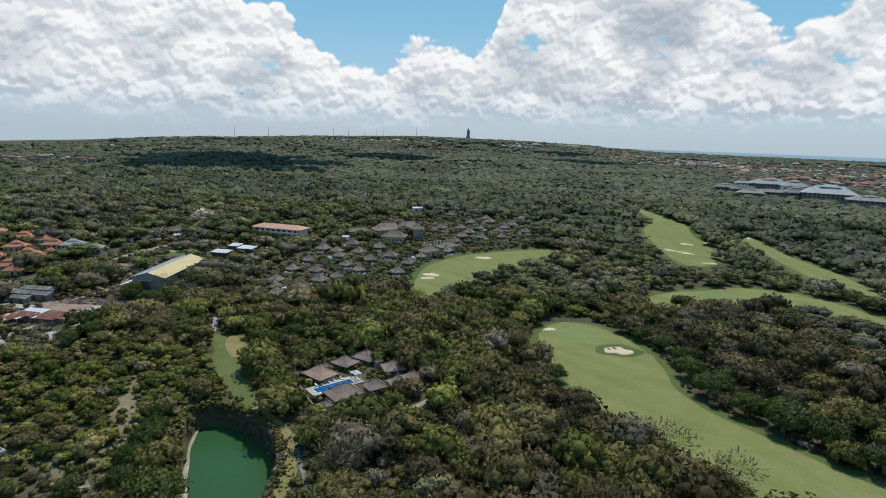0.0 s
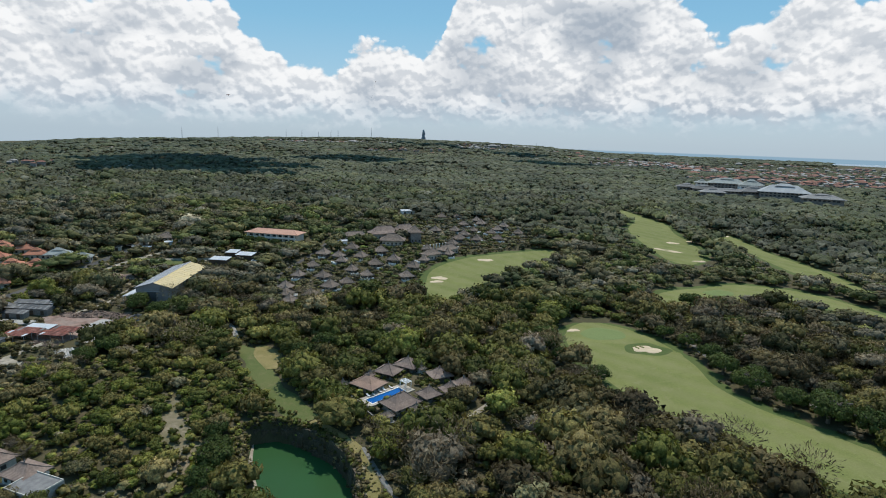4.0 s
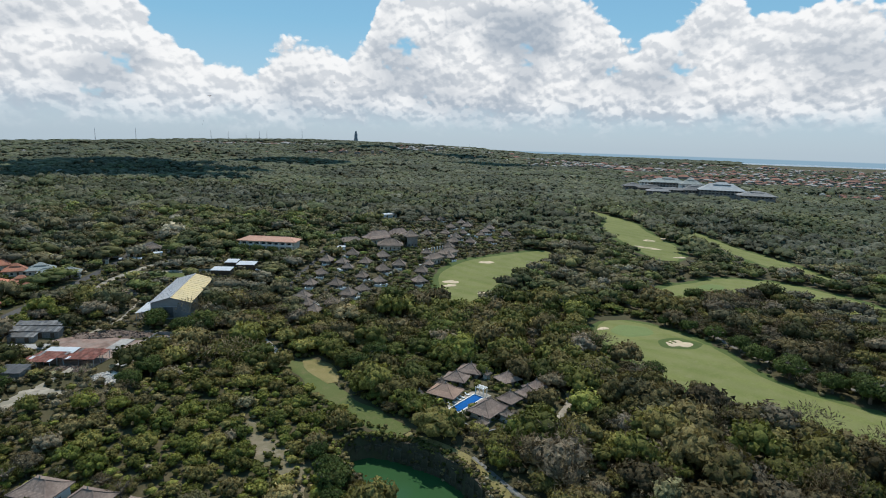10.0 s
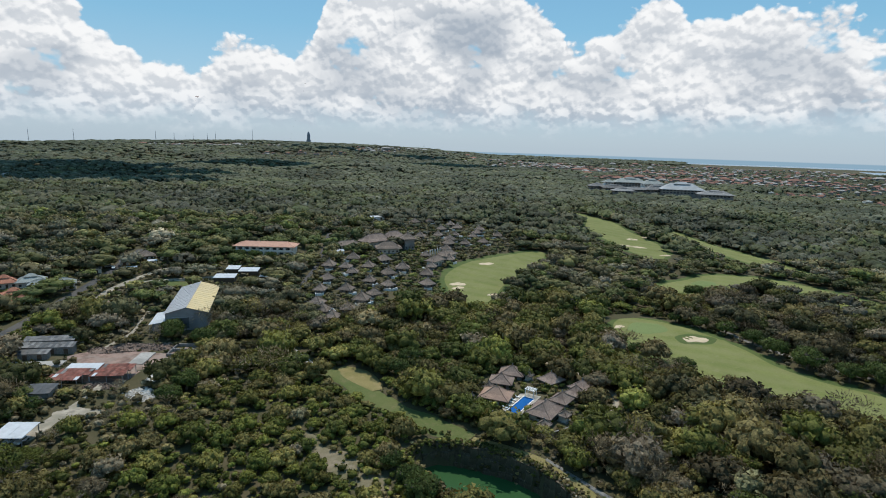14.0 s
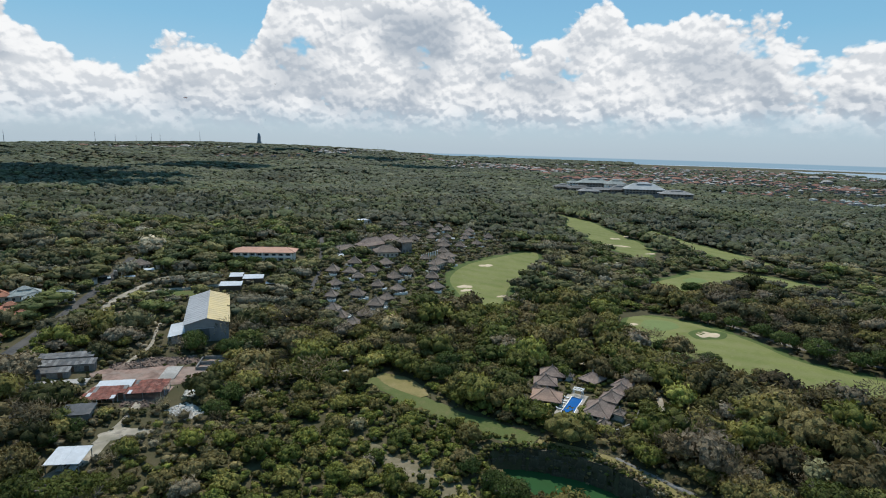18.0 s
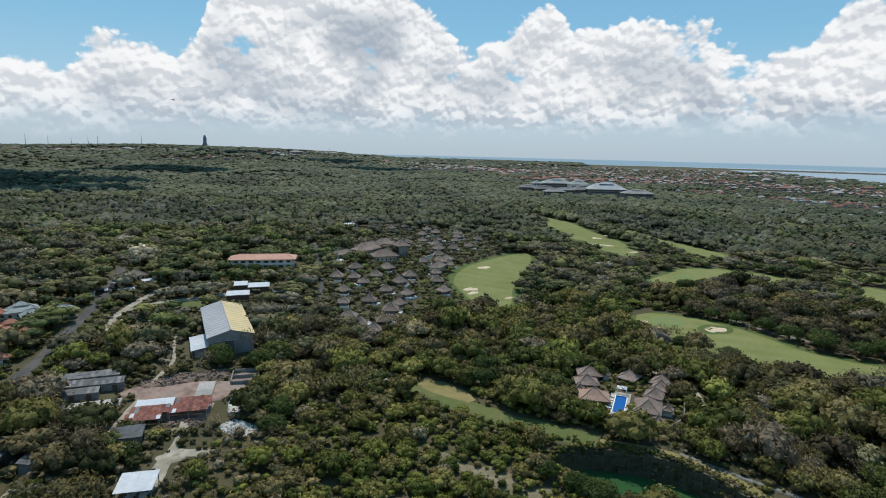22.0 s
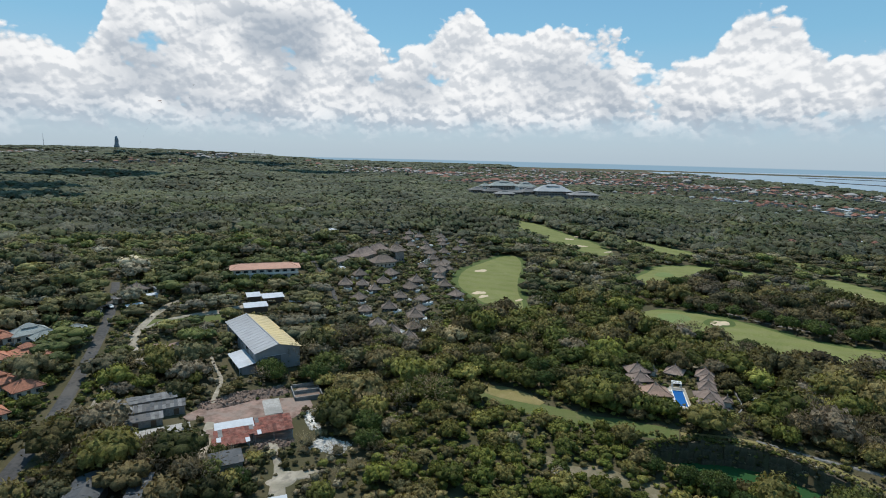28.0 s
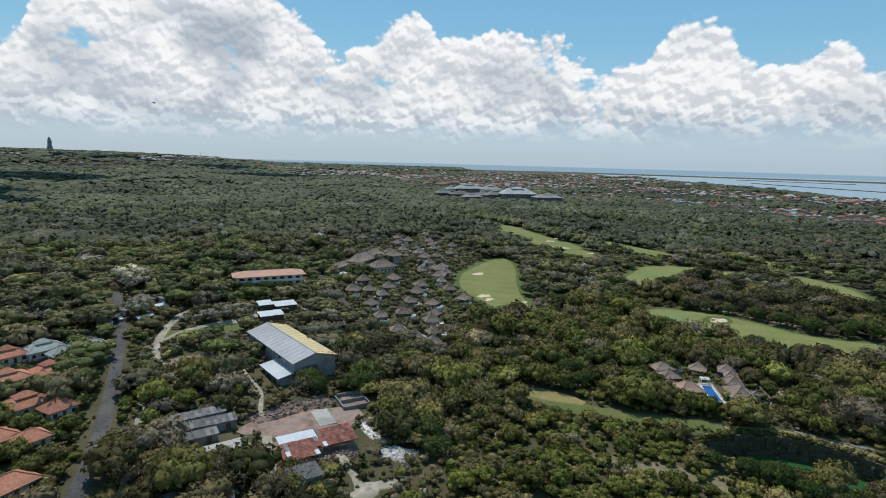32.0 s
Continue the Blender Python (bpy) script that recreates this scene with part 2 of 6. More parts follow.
M = {
    "soil": turf("dry_soil", (0.068, 0.062, 0.030), (0.098, 0.082, 0.046), (0.058, 0.058, 0.025)),
    "fairway": turf("fairway_turf", (0.146, 0.164, 0.048), (0.184, 0.196, 0.064), (0.215, 0.205, 0.092), 0.35),
    "green": turf("putting_green", (0.150, 0.190, 0.066), (0.165, 0.205, 0.076), (0.155, 0.185, 0.070)),
    "rough": turf("rough_grass", (0.095, 0.118, 0.036), (0.125, 0.135, 0.048), (0.160, 0.145, 0.066)),
    "semirough": turf("semi_rough", (0.075, 0.105, 0.030), (0.095, 0.120, 0.036), (0.110, 0.115, 0.046)),
    "path": surface("cart_path", (0.19, 0.18, 0.16), 0.9, var=0.2, grain=0.8),
    "fartile": surface("mixed_far_tile", (0.25, 0.115, 0.080), 0.85, var=0.4, grain=0.06, stain=(0.20, 0.12, 0.09), big=0.012, rnd=0.3),
    "straw": turf("straw_grass", (0.240, 0.195, 0.080), (0.165, 0.150, 0.052), (0.290, 0.230, 0.115)),
    "slope": turf("sandy_slope", (0.215, 0.175, 0.115), (0.125, 0.115, 0.058), (0.285, 0.235, 0.170)),
    "sand": surface("bunker_sand", (0.58, 0.46, 0.31), 0.95, var=0.12, stain=(0.49, 0.385, 0.26), grain=0.6),
    "dirt": surface("pale_dirt", (0.34, 0.295, 0.23), 0.95, var=0.35, stain=(0.20, 0.18, 0.125), grain=0.5, big=0.25),
    "redsoil": surface("red_soil", (0.235, 0.155, 0.122), 0.95, var=0.35, stain=(0.28, 0.22, 0.18), grain=0.35, big=0.2),
    "asphalt": surface("worn_asphalt", (0.060, 0.059, 0.058), 0.9, var=0.25, stain=(0.11, 0.10, 0.088), grain=0.8, big=0.1),
    "concrete": surface("grey_concrete", (0.36, 0.34, 0.31), 0.9, var=0.2, stain=(0.22, 0.21, 0.19), grain=0.9),
    "rock": surface("limestone_rock", (0.115, 0.092, 0.062), 0.95, var=0.6, stain=(0.036, 0.034, 0.020), grain=0.7, big=0.28, bump=0.9),
    "rubble": surface("rubble_stone", (0.20, 0.14, 0.108), 0.95, var=0.4, grain=1.3, rnd=0.3),
    "whitestone": surface("white_rubble", (0.60, 0.57, 0.52), 0.95, var=0.3, grain=1.3, rnd=0.25),
    "thatch": surface("weathered_shingle", (0.215, 0.165, 0.13), 0.95, var=0.3, grain=1.6, stain=(0.12, 0.105, 0.09), big=0.15, wave=("Z", 2.6, 0.45), rnd=0.2),
    "browntile": surface("brown_roof_tile", (0.25, 0.185, 0.148), 0.85, var=0.25, grain=1.8, stain=(0.14, 0.10, 0.085), big=0.2, wave=("Z", 2.4, 0.4), rnd=0.12),
    "salmontile": surface("bleached_salmon_tile", (0.36, 0.235, 0.17), 0.85, var=0.2, grain=1.8, stain=(0.26, 0.17, 0.13), big=0.2, wave=("Z", 2.4, 0.35)),
    "redtile": surface("terracotta_tile", (0.40, 0.165, 0.098), 0.8, var=0.3, grain=1.5, stain=(0.25, 0.115, 0.075), big=0.18, wave=("Z", 2.4, 0.35), rnd=0.22),
    "orangetile": surface("sun_bleached_orange_tile", (0.52, 0.295, 0.21), 0.85, var=0.18, grain=1.2, stain=(0.44, 0.24, 0.17), big=0.15, wave=("Z", 2.4, 0.25)),
    "dullmetal": surface("weathered_metal_roof", (0.36, 0.37, 0.37), 0.8, 0.0, var=0.12, grain=0.3, stain=(0.28, 0.29, 0.29)),
    "greytile": surface("grey_green_roof_tile", (0.27, 0.29, 0.27), 0.8, var=0.2, grain=1.5, big=0.18, wave=("Z", 2.4, 0.3), rnd=0.15),
    "palemetal": surface("pale_metal_sheet", (0.52, 0.54, 0.56), 0.5, 0.0, var=0.1, stain=(0.40, 0.42, 0.43), grain=0.5, spec=0.2, wave=("X", 1.6, 0.25)),
    "greymetal": surface("grey_metal_sheet", (0.36, 0.36, 0.365), 0.6, 0.0, var=0.08, stain=(0.30, 0.30, 0.30), grain=0.4, spec=0.25, wave=("Y", 1.4, 0.25)),
    "yellowmetal": surface("yellow_metal_sheet", (0.60, 0.47, 0.24), 0.6, 0.0, var=0.08, stain=(0.50, 0.40, 0.23), grain=0.4, spec=0.25, wave=("Y", 1.4, 0.25)),
    "wallmetal": surface("wall_cladding", (0.25, 0.25, 0.25), 0.7, 0.0, var=0.12, grain=0.4, wave=("Y", 1.4, 0.25)),
    "rust": surface("rusted_sheet", (0.165, 0.056, 0.040), 0.85, 0.0, var=0.5, stain=(0.215, 0.115, 0.09), grain=0.8, big=0.3, wave=("X", 1.7, 0.4), rnd=0.35),
    "asbestos": surface("grey_corrugated_sheet", (0.165, 0.16, 0.155), 0.85, var=0.25, stain=(0.24, 0.235, 0.22), grain=0.7, big=0.3, wave=("X", 1.8, 0.35), rnd=0.38),
    "darksheet": surface("dark_corrugated_sheet", (0.075, 0.08, 0.085), 0.7, var=0.2, stain=(0.12, 0.12, 0.12), grain=0.5, big=0.2, wave=("X", 1.8, 0.3), rnd=0.1),
    "plaster": surface("cream_plaster", (0.56, 0.52, 0.45), 0.9, var=0.12, stain=(0.40, 0.37, 0.31), grain=0.7, big=0.25),
    "white": surface("white_paint", (0.76, 0.75, 0.72), 0.7, var=0.06, stain=(0.62, 0.60, 0.56), grain=0.8),
    "stonewall": surface("grey_stone_wall", (0.23, 0.22, 0.205), 0.9, var=0.3, grain=1.4, stain=(0.15, 0.145, 0.13)),
    "paving": surface("cream_paving", (0.40, 0.35, 0.285), 0.85, var=0.15, stain=(0.33, 0.29, 0.24), grain=0.9),
    "wood": surface("dark_wood", (0.11, 0.075, 0.05), 0.75, var=0.3, grain=2.0),
    "glass": surface("dark_window_glass", (0.035, 0.045, 0.055), 0.12, var=0.1, bump=0.02, spec=0.6),
    "steel": surface("galvanised_steel", (0.42, 0.44, 0.46), 0.5, 0.5, var=0.1),
    "bark": surface("tree_bark", (0.16, 0.13, 0.10), 0.95, var=0.35, grain=3.0, rnd=0.25),
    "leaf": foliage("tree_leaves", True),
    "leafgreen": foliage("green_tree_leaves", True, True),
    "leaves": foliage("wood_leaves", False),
    # evener copy of the wood leaves, for crowns behind distance haze
    "hazedleaves": foliage("hazed_wood_leaves", False, False, True),
    "pond": water("green_pond_water", (0.029, 0.088, 0.030), (0.031, 0.076, 0.028), 0.22, 0.6),
    "pool": water("blue_pool_water", (0.010, 0.105, 0.33), (0.008, 0.085, 0.29), 0.08, 2.0),
    "sea": water("bay_water", (0.25, 0.31, 0.35), (0.30, 0.35, 0.38), 0.45, 0.02),
    # lighter and bluer than the metal: distance haze put into the base colour
    "statue": surface("hazed_copper", (0.21, 0.255, 0.30), 0.8, var=0.2, grain=0.02),
    "cloudy": surface("cloud_vapour", (0.9, 0.9, 0.9), 1.0, var=0.02, grain=0.01, big=0.002),
    "carpaint": surface("car_paint", (0.55, 0.56, 0.57), 0.3, 0.2, var=0.03, rnd=0.4),
    "rubber": surface("black_rubber", (0.02, 0.02, 0.02), 0.8),
    "bluetarp": surface("blue_tarpaulin", (0.20, 0.36, 0.50), 0.6, var=0.2),
}

# ---------------------------------------------------------------- mesh helpers


def mesh_of(name, verts, faces, mats):
    me = bpy.data.meshes.new(name)
    me.from_pydata([tuple(v) for v in verts], [], faces)
    for m_ in mats if isinstance(mats, (list, tuple)) else (mats,):
        me.materials.append(m_)
    return me


class Geo:
    """Collects boxes, prisms and sheets into one mesh."""

    def __init__(self):
        self.v, self.f = [], []

    def add(self, verts, faces):
        o = len(self.v)
        self.v += [tuple(p) for p in verts]
        self.f += [tuple(i + o for i in f) for f in faces]
        return self

    def box(self, x0, y0, z0, x1, y1, z1, rot=0.0, at=(0, 0)):
        c, s = math.cos(rot), math.sin(rot)
        vs = []
        for z in (z0, z1):
            for x, y in ((x0, y0), (x1, y0), (x1, y1), (x0, y1)):
                vs.append((at[0] + c * x - s * y, at[1] + s * x + c * y, z))
        return self.add(vs, [(3, 2, 1, 0), (4, 5, 6, 7), (0, 1, 5, 4), (1, 2, 6, 5), (2, 3, 7, 6), (3, 0, 4, 7)])

    def tube(self, pts, radii, n=6):
        rings = []
        for i, p in enumerate(pts):
            p = Vector(p)
            d = (Vector(pts[min(i + 1, len(pts) - 1)]) - Vector(pts[max(i - 1, 0)])).normalized()
            a = d.orthogonal().normalized()
            b = d.cross(a)
            rings.append([p + radii[i] * (math.cos(2 * math.pi * k / n) * a + math.sin(2 * math.pi * k / n) * b) for k in range(n)])
        vs = [v for r in rings for v in r]
        fs = [(i * n + k, i * n + (k + 1) % n, (i + 1) * n + (k + 1) % n, (i + 1) * n + k) for i in range(len(pts) - 1) for k in range(n)]
        fs += [tuple(range(n - 1, -1, -1)), tuple((len(pts) - 1) * n + k for k in range(n))]
        return self.add(vs, fs)

    def mesh(self, name, mats):
        return mesh_of(name, self.v, self.f, mats)


def part(name, geo, material, parent, label=""):
    ob = new(name, geo if isinstance(geo, bpy.types.Mesh) else geo.mesh(name, material))
    ob.parent = parent
    if label:
        ob["label"] = label
    return ob


def thing(name, m, label, category, group="", kind=""):
    ob = new(name)
    ob.empty_display_size = 0.5
    ob.matrix_basis = m
    return tagged(ob, label, category, group, kind)


# ---------------------------------------------------------------- the lie of the land


def smooth(u):
    u = np.clip(u, 0, 1)
    return u * u * (3 - 2 * u)


QUARRY = np.array([(-80, 168.5), (-71, 171), (-60, 164), (-50, 154.5), (-44.5, 143), (-43, 130), (-43.5, 112), (-46, 98),
                   (-55, 96), (-60, 110), (-66, 125), (-73, 142), (-78.5, 157)], float)
SKYLINE = ((-180, -0.9), (-60, -1.5), (-38, -1.42), (-30, -1.1), (-21, -0.78), (-10, -0.36), (-2, -0.12), (3, -0.16), (9, -0.24), (14, -0.42),
           (18, -0.62), (22, -0.85), (44, -0.95), (50, -0.92), (66, -0.94), (80, -0.92), (110, -0.7), (180, -0.9))
COAST = ((44, 9000), (49, 6000), (53.5, 4200), (57, 3250), (61, 2700), (66, 2300), (72, 1880), (80, 1750), (105, 1700), (112, 9000))

# wooded ridges: bearing, range, height, spread in degrees, depth
RIDGES = ((4, 2250, 26, 7, 260), (-13, 1900, 20, 8, 220), (-27, 1700, 18, 7, 240), (12, 3200, 22, 6, 320), (-6, 1250, 12, 6, 130), (9, 1350, 9, 5, 120), (-20, 3000, 22, 9, 350), (-34, 1150, 10, 6, 120))


def polygon_depth(px, py, poly):
    """Distance to the outline, positive inside."""
    inside = np.zeros(px.shape, bool)
    d = np.full(px.shape, 1e9)
    for (ax, ay), (bx, by) in zip(poly, np.roll(poly, -1, 0)):
        tt = np.clip(((px - ax) * (bx - ax) + (py - ay) * (by - ay)) / ((bx - ax) ** 2 + (by - ay) ** 2), 0, 1)
        d = np.minimum(d, np.hypot(px - ax - tt * (bx - ax), py - ay - tt * (by - ay)))
        cross = ((ay > py) != (by > py)) & (px < (bx - ax) * (py - ay) / (by - ay + 1e-12) + ax)
        inside ^= cross
    return np.where(inside, d, -d)


def land(px, py, pit=True):
    px, py = np.asarray(px, float), np.asarray(py, float)
    z = 20 * smooth((py - 0.35 * (px + 20) - 250) / 300)
    z = z + 2.0 * np.exp(-((px + 32) ** 2 + (py - 186) ** 2) / (2 * 26 ** 2))
    z = z + 4.0 * np.exp(-((px + 192) ** 2 + (py - 208) ** 2) / (2 * 34 ** 2))
    r = np.hypot(px + 120, py - 20)
    a = np.degrees(np.arctan2(px + 120, py - 20))
    el_ = np.interp(a, *zip(*SKYLINE))
    far = 90 + np.maximum(r, 4700) * np.tan(np.radians(el_)) - 5
    flat = smooth((a - 16) / 22) * smooth((r - 450) / 500)
    z = z * (1 - 0.75 * flat) + 4.5 * flat
    wgt = smooth((r - 900) / 3700) ** (1 + 1.6 * flat)
    hills = 7 * np.sin(px / 170 + 1.5 * np.sin(py / 260)) * np.sin(py / 150 + 1.2 * np.sin(px / 310)) + 4 * np.sin(px / 71 + 2 * np.sin(py / 93))
    z = z * (1 - wgt) + far * wgt + hills * smooth((r - 550) / 500) * (1 - 0.7 * wgt) * (1 - 0.85 * flat)
    for ha, hr, hh, across, deep in RIDGES:
        da = (a - ha) / across
        z = z + hh * np.exp(-da * da - ((r - hr) / deep) ** 2) * (1 + 0.25 * np.sin(a * 1.7 + r / 240))
    coast = np.interp(a, *zip(*COAST), left=99999, right=99999)
    wet = smooth((r - coast) / 120) * (1 - smooth((r - 4550) / 200))
    z = z * (1 - wet) - 4 * wet
    if pit:
        d = polygon_depth(px, py, QUARRY)
        wide = np.where(px < -68, 2.6, 1.4)
        z = z - 11.5 * smooth((d + 0.4) / wide)
    return z


def at(x, y):
    return float(land(np.array([x]), np.array([y]), False)[0])


def axis_steps(dense, lo, hi, grow):
    """Coordinates: dense runs of (start, end, step), then ever wider steps out to lo and hi."""
    out = []
    for a, b, s in dense:
        out += list(np.arange(a, b, s))
    s, x = dense[-1][2], dense[-1][1]
    while x < hi:
        out.append(x)
        s = min(s * grow, 130)
        x += s
    out.append(hi)
    s, x = dense[0][2], dense[0][0]
    while x > lo:
        s = min(s * grow, 130)
        x -= s
        out.insert(0, max(x, lo))
    return np.array(out)


gx = axis_steps([(-330, -96, 4.5), (-96, -38, 1.5), (-38, 300, 4.5)], -6500, 6500, 1.12)
gy = axis_steps([(92, 176, 1.5), (176, 500, 4.5)], -1500, 6500, 1.12)
XX, YY = np.meshgrid(gx, gy)
ZZ = land(XX, YY)
nx, ny = len(gx), len(gy)
idx = np.arange(nx * ny).reshape(ny, nx)
quads = np.stack([idx[:-1, :-1], idx[:-1, 1:], idx[1:, 1:], idx[1:, :-1]], -1).reshape(-1, 4)
ground_mesh = mesh_of("ground", np.stack([XX, YY, ZZ], -1).reshape(-1, 3).tolist(), quads.tolist(), M["soil"])
ground_mesh.polygons.foreach_set("use_smooth", np.ones(len(quads), bool))
tagged(new("ground", ground_mesh), "dry scrubby hillside soil with sparse brown and green growth", "ground", kind="structure")

sea = Geo()
for i in range(24):
    a0, a1 = radians(20 + i * 5), radians(25 + i * 5)
    p = [(-120 + r * math.sin(a), 20 + r * math.cos(a), 0.0) for a, r in ((a0, 1700), (a1, 1700), (a1, 6000), (a0, 6000))]
    sea.add(p, [(3, 2, 1, 0)])
tagged(new("water_bay", sea.mesh("water_bay", M["sea"])), "pale grey-blue water of a wide sea bay", "sea", kind="structure")

CLEAR = []      # ribbons and discs on which no tree stands: arrays of x, y, half width, openness to the south


def curve_points(pts, step=3.0):
    """A smooth line through rows of numbers."""
    p = np.array([pts[0]] + list(pts) + [pts[-1]], float)
    out = []
    for i in range(1, len(p) - 2):
        n = max(2, int(np.hypot(*(p[i + 1] - p[i])[:2]) / step))
        for u in np.arange(n) / n:
            a, b, c, d = p[i - 1:i + 3]
            out.append(0.5 * (2 * b + (c - a) * u + (2 * a - 5 * b + 4 * c - d) * u ** 2 + (3 * b - a - 3 * c + d) * u ** 3))
    out.append(p[-1])
    return np.array(out)


def ribbon(name, pts, mat, label, category, lift=0.12, wobble=0.0, clear=0.0, open_=0.0, kind="structure", across=8, step=3.0, crown=0.0, level=None):
    """A sheet laid on the land along a smooth line; rows of x, y and half width."""
    c = curve_points(pts, step)
    d = np.gradient(c[:, :2], axis=0)
    d /= np.maximum(np.hypot(d[:, 0], d[:, 1])[:, None], 1e-6)
    nrm = np.stack([d[:, 1], -d[:, 0]], -1)
    k = np.arange(len(c))
    wl = c[:, 2] * (1 + wobble * np.sin(k * 0.9 + 1) * np.sin(k * 0.37)) 
    wr = c[:, 2] * (1 + wobble * np.sin(k * 0.7 + 4) * np.sin(k * 0.43 + 2))
    u = np.linspace(-1, 1, across + 1)
    off = np.where(u[None] < 0, wl[:, None] * u[None], wr[:, None] * u[None])
    px = c[:, None, 0] + nrm[:, None, 0] * off
    py = c[:, None, 1] + nrm[:, None, 1] * off
    pz = land(px, py, False) + lift + crown * (1 - u[None] ** 2)
    if level is not None:
        pz = level + 0.25 * (1 - u[None] ** 2) + 0 * px
    pz[:, 0] -= lift + 0.1
    pz[:, -1] -= lift + 0.1
    n, m_ = px.shape
    ii = np.arange(n * m_).reshape(n, m_)
    q = np.stack([ii[:-1, :-1], ii[:-1, 1:], ii[1:, 1:], ii[1:, :-1]], -1).reshape(-1, 4)
    me = mesh_of(name, np.stack([px, py, pz], -1).reshape(-1, 3).tolist(), q.tolist(), mat)
    me.polygons.foreach_set("use_smooth", np.ones(len(q), bool))
    if clear is not None:
        CLEAR.append(np.stack([c[:, 0], c[:, 1], c[:, 2] + clear, np.full(len(c), open_)], -1))
    return tagged(new(name, me), label, category, kind=kind)


def disc(name, x, y, rx, ry, rot, mat, label, category, lift=0.3, dip=0.0, wob=0.15, seed=0, clear=None, kind="structure"):
    """A rounded patch on the land, dished where dip is given."""
    rg = np.random.RandomState(seed)
    ph = rg.rand(4) * 6.28
    vs, fs = [], []
    n, rings = 28, 5
    for j in range(rings + 1):
        s = j / rings
        for i in range(n):
            a = 2 * math.pi * i / n
            q = s * (1 + wob * (math.sin(2 * a + ph[0]) + 0.6 * math.sin(3 * a + ph[1]) + 0.5 * math.sin(5 * a + ph[2])))
            lx, ly = rx * q * math.cos(a), ry * q * math.sin(a)
            X = x + lx * math.cos(rot) - ly * math.sin(rot)
            Y = y + lx * math.sin(rot) + ly * math.cos(rot)
            vs.append((X, Y, at(X, Y) + lift - dip * (1 - s * s) - (lift + 0.1 if j == rings else 0)))
    for j in range(rings):
        for i in range(n):
            a, b = j * n + i, j * n + (i + 1) % n
            fs.append((a, b, b + n, a + n) if j else (a, b + n, a + n))
    me = mesh_of(name, vs, fs, mat)
    for p in me.polygons:
        p.use_smooth = True
    if clear is not None:
        CLEAR.append(np.array([(x, y, max(rx, ry) + clear, 0.0)]))
    return tagged(new(name, me), label, category, kind=kind)


# ---------------------------------------------------------------- golf course


def hole(pts, lift, open_):
    """A fairway on a wider, darker belt of semi-rough."""
    ribbon("rough", [(x, y, w_ + 5.5) for x, y, w_ in pts], M["semirough"], "darker belt of longer grass along a fairway", "grass", lift * 0.4, 0.12, None)
    ribbon("fairway", pts, M["fairway"], FAIRWAY, "fairway", lift, open_=open_)


FAIRWAY = "mown green golf fairway with paler worn streaks"
hole([(66, 270, 6), (66, 260, 18), (67, 242, 26), (69, 218, 27), (70, 195, 23), (78, 172, 20), (92, 150, 20), (106, 132, 18), (124, 112, 17), (142, 92, 15), (152, 80, 8)], 0.25, 0.0)
hole([(-10, 306, 5), (-6, 318, 13), (-1, 332, 18), (8, 352, 23), (28, 374, 23), (54, 392, 18), (76, 408, 11), (88, 418, 4)], 0.25, 0.3)
hole([(185, 398, 5), (187, 410, 15), (193, 428, 22), (199, 455, 27), (204, 500, 25), (222, 545, 17), (222, 590, 10), (226, 660, 9), (229, 740, 8), (229, 800, 4)], 0.3, 0.3)
hole([(118, 308, 5), (130, 314, 12), (147, 321, 16), (170, 327, 17), (195, 333, 20), (217, 324, 19), (230, 300, 14), (235, 280, 10), (240, 255, 7)], 0.25, 0.3)
hole([(275, 526, 3), (274, 510, 7), (273, 480, 10), (272, 440, 11), (275, 392, 16), (274, 352, 9), (276, 330, 3)], 0.3, 0.3)
hole([(270, 255, 5), (260, 242, 14), (246, 226, 19), (226, 211, 19), (206, 198, 13), (192, 190, 5)], 0.25, 0.3)
hole([(330, 300, 4), (318, 285, 10), (312, 262, 12), (322, 240, 8)], 0.3, 0.3)
disc("putting_green", 66, 253, 13, 10, 0.5, M["green"], "smooth pale putting green of close-mown grass", "green", 0.4, 0, 0.08, 3)
disc("putting_green", 170, 329, 11, 8, 0.2, M["green"], "smooth pale putting green of close-mown grass", "green", 0.5, 0, 0.08, 5)
for i, (x, y, rx, ry, rot) in enumerate([(78.5, 232.5, 6.8, 5.0, 0.3), (53, 258, 3.2, 2.2, 0.5), (29, 386, 6, 3, 0.3), (-7, 343, 6, 3, 0.2), (-9, 336, 5, 2, 0.1),
                                         (188, 436, 11, 3.5, -0.5), (205, 462, 7, 3, -0.3), (200, 408, 6, 2, 0.0), (225, 470, 5, 2.4, 0.2), (243, 254, 5, 3, 0.3),
                                         (208, 205, 6, 3.5, 0.2), (8, 322, 3.6, 1.5, 0.2), (274, 498, 6, 2.5, 0.3), (232, 218, 5, 3, 0.5), (140, 262, 5, 3, 0.4), (128, 158, 4, 3, 0)]):
    disc("sand_bunker", x, y, rx, ry, rot, M["sand"], "pale cream sand bunker with a curved turf lip", "bunker", 0.62 if i else 0.7, 0.35, 0.2, i, 1.0)
# turf lip and fingers of the large bunker
disc("bunker_collar", 79, 233, 12.5, 9.0, 0.3, M["semirough"], "mown turf collar round a sand bunker", "turf", 0.34, 0, 0.1, 0)
for x, y, rot in ((74.8, 234.6, 1.9), (77.4, 235.6, 2.0)):
    disc("turf_finger", x, y, 2.2, 0.55, rot, M["fairway"], "narrow tongue of turf in a sand bunker", "turf", 0.78, 0, 0.1, 4)
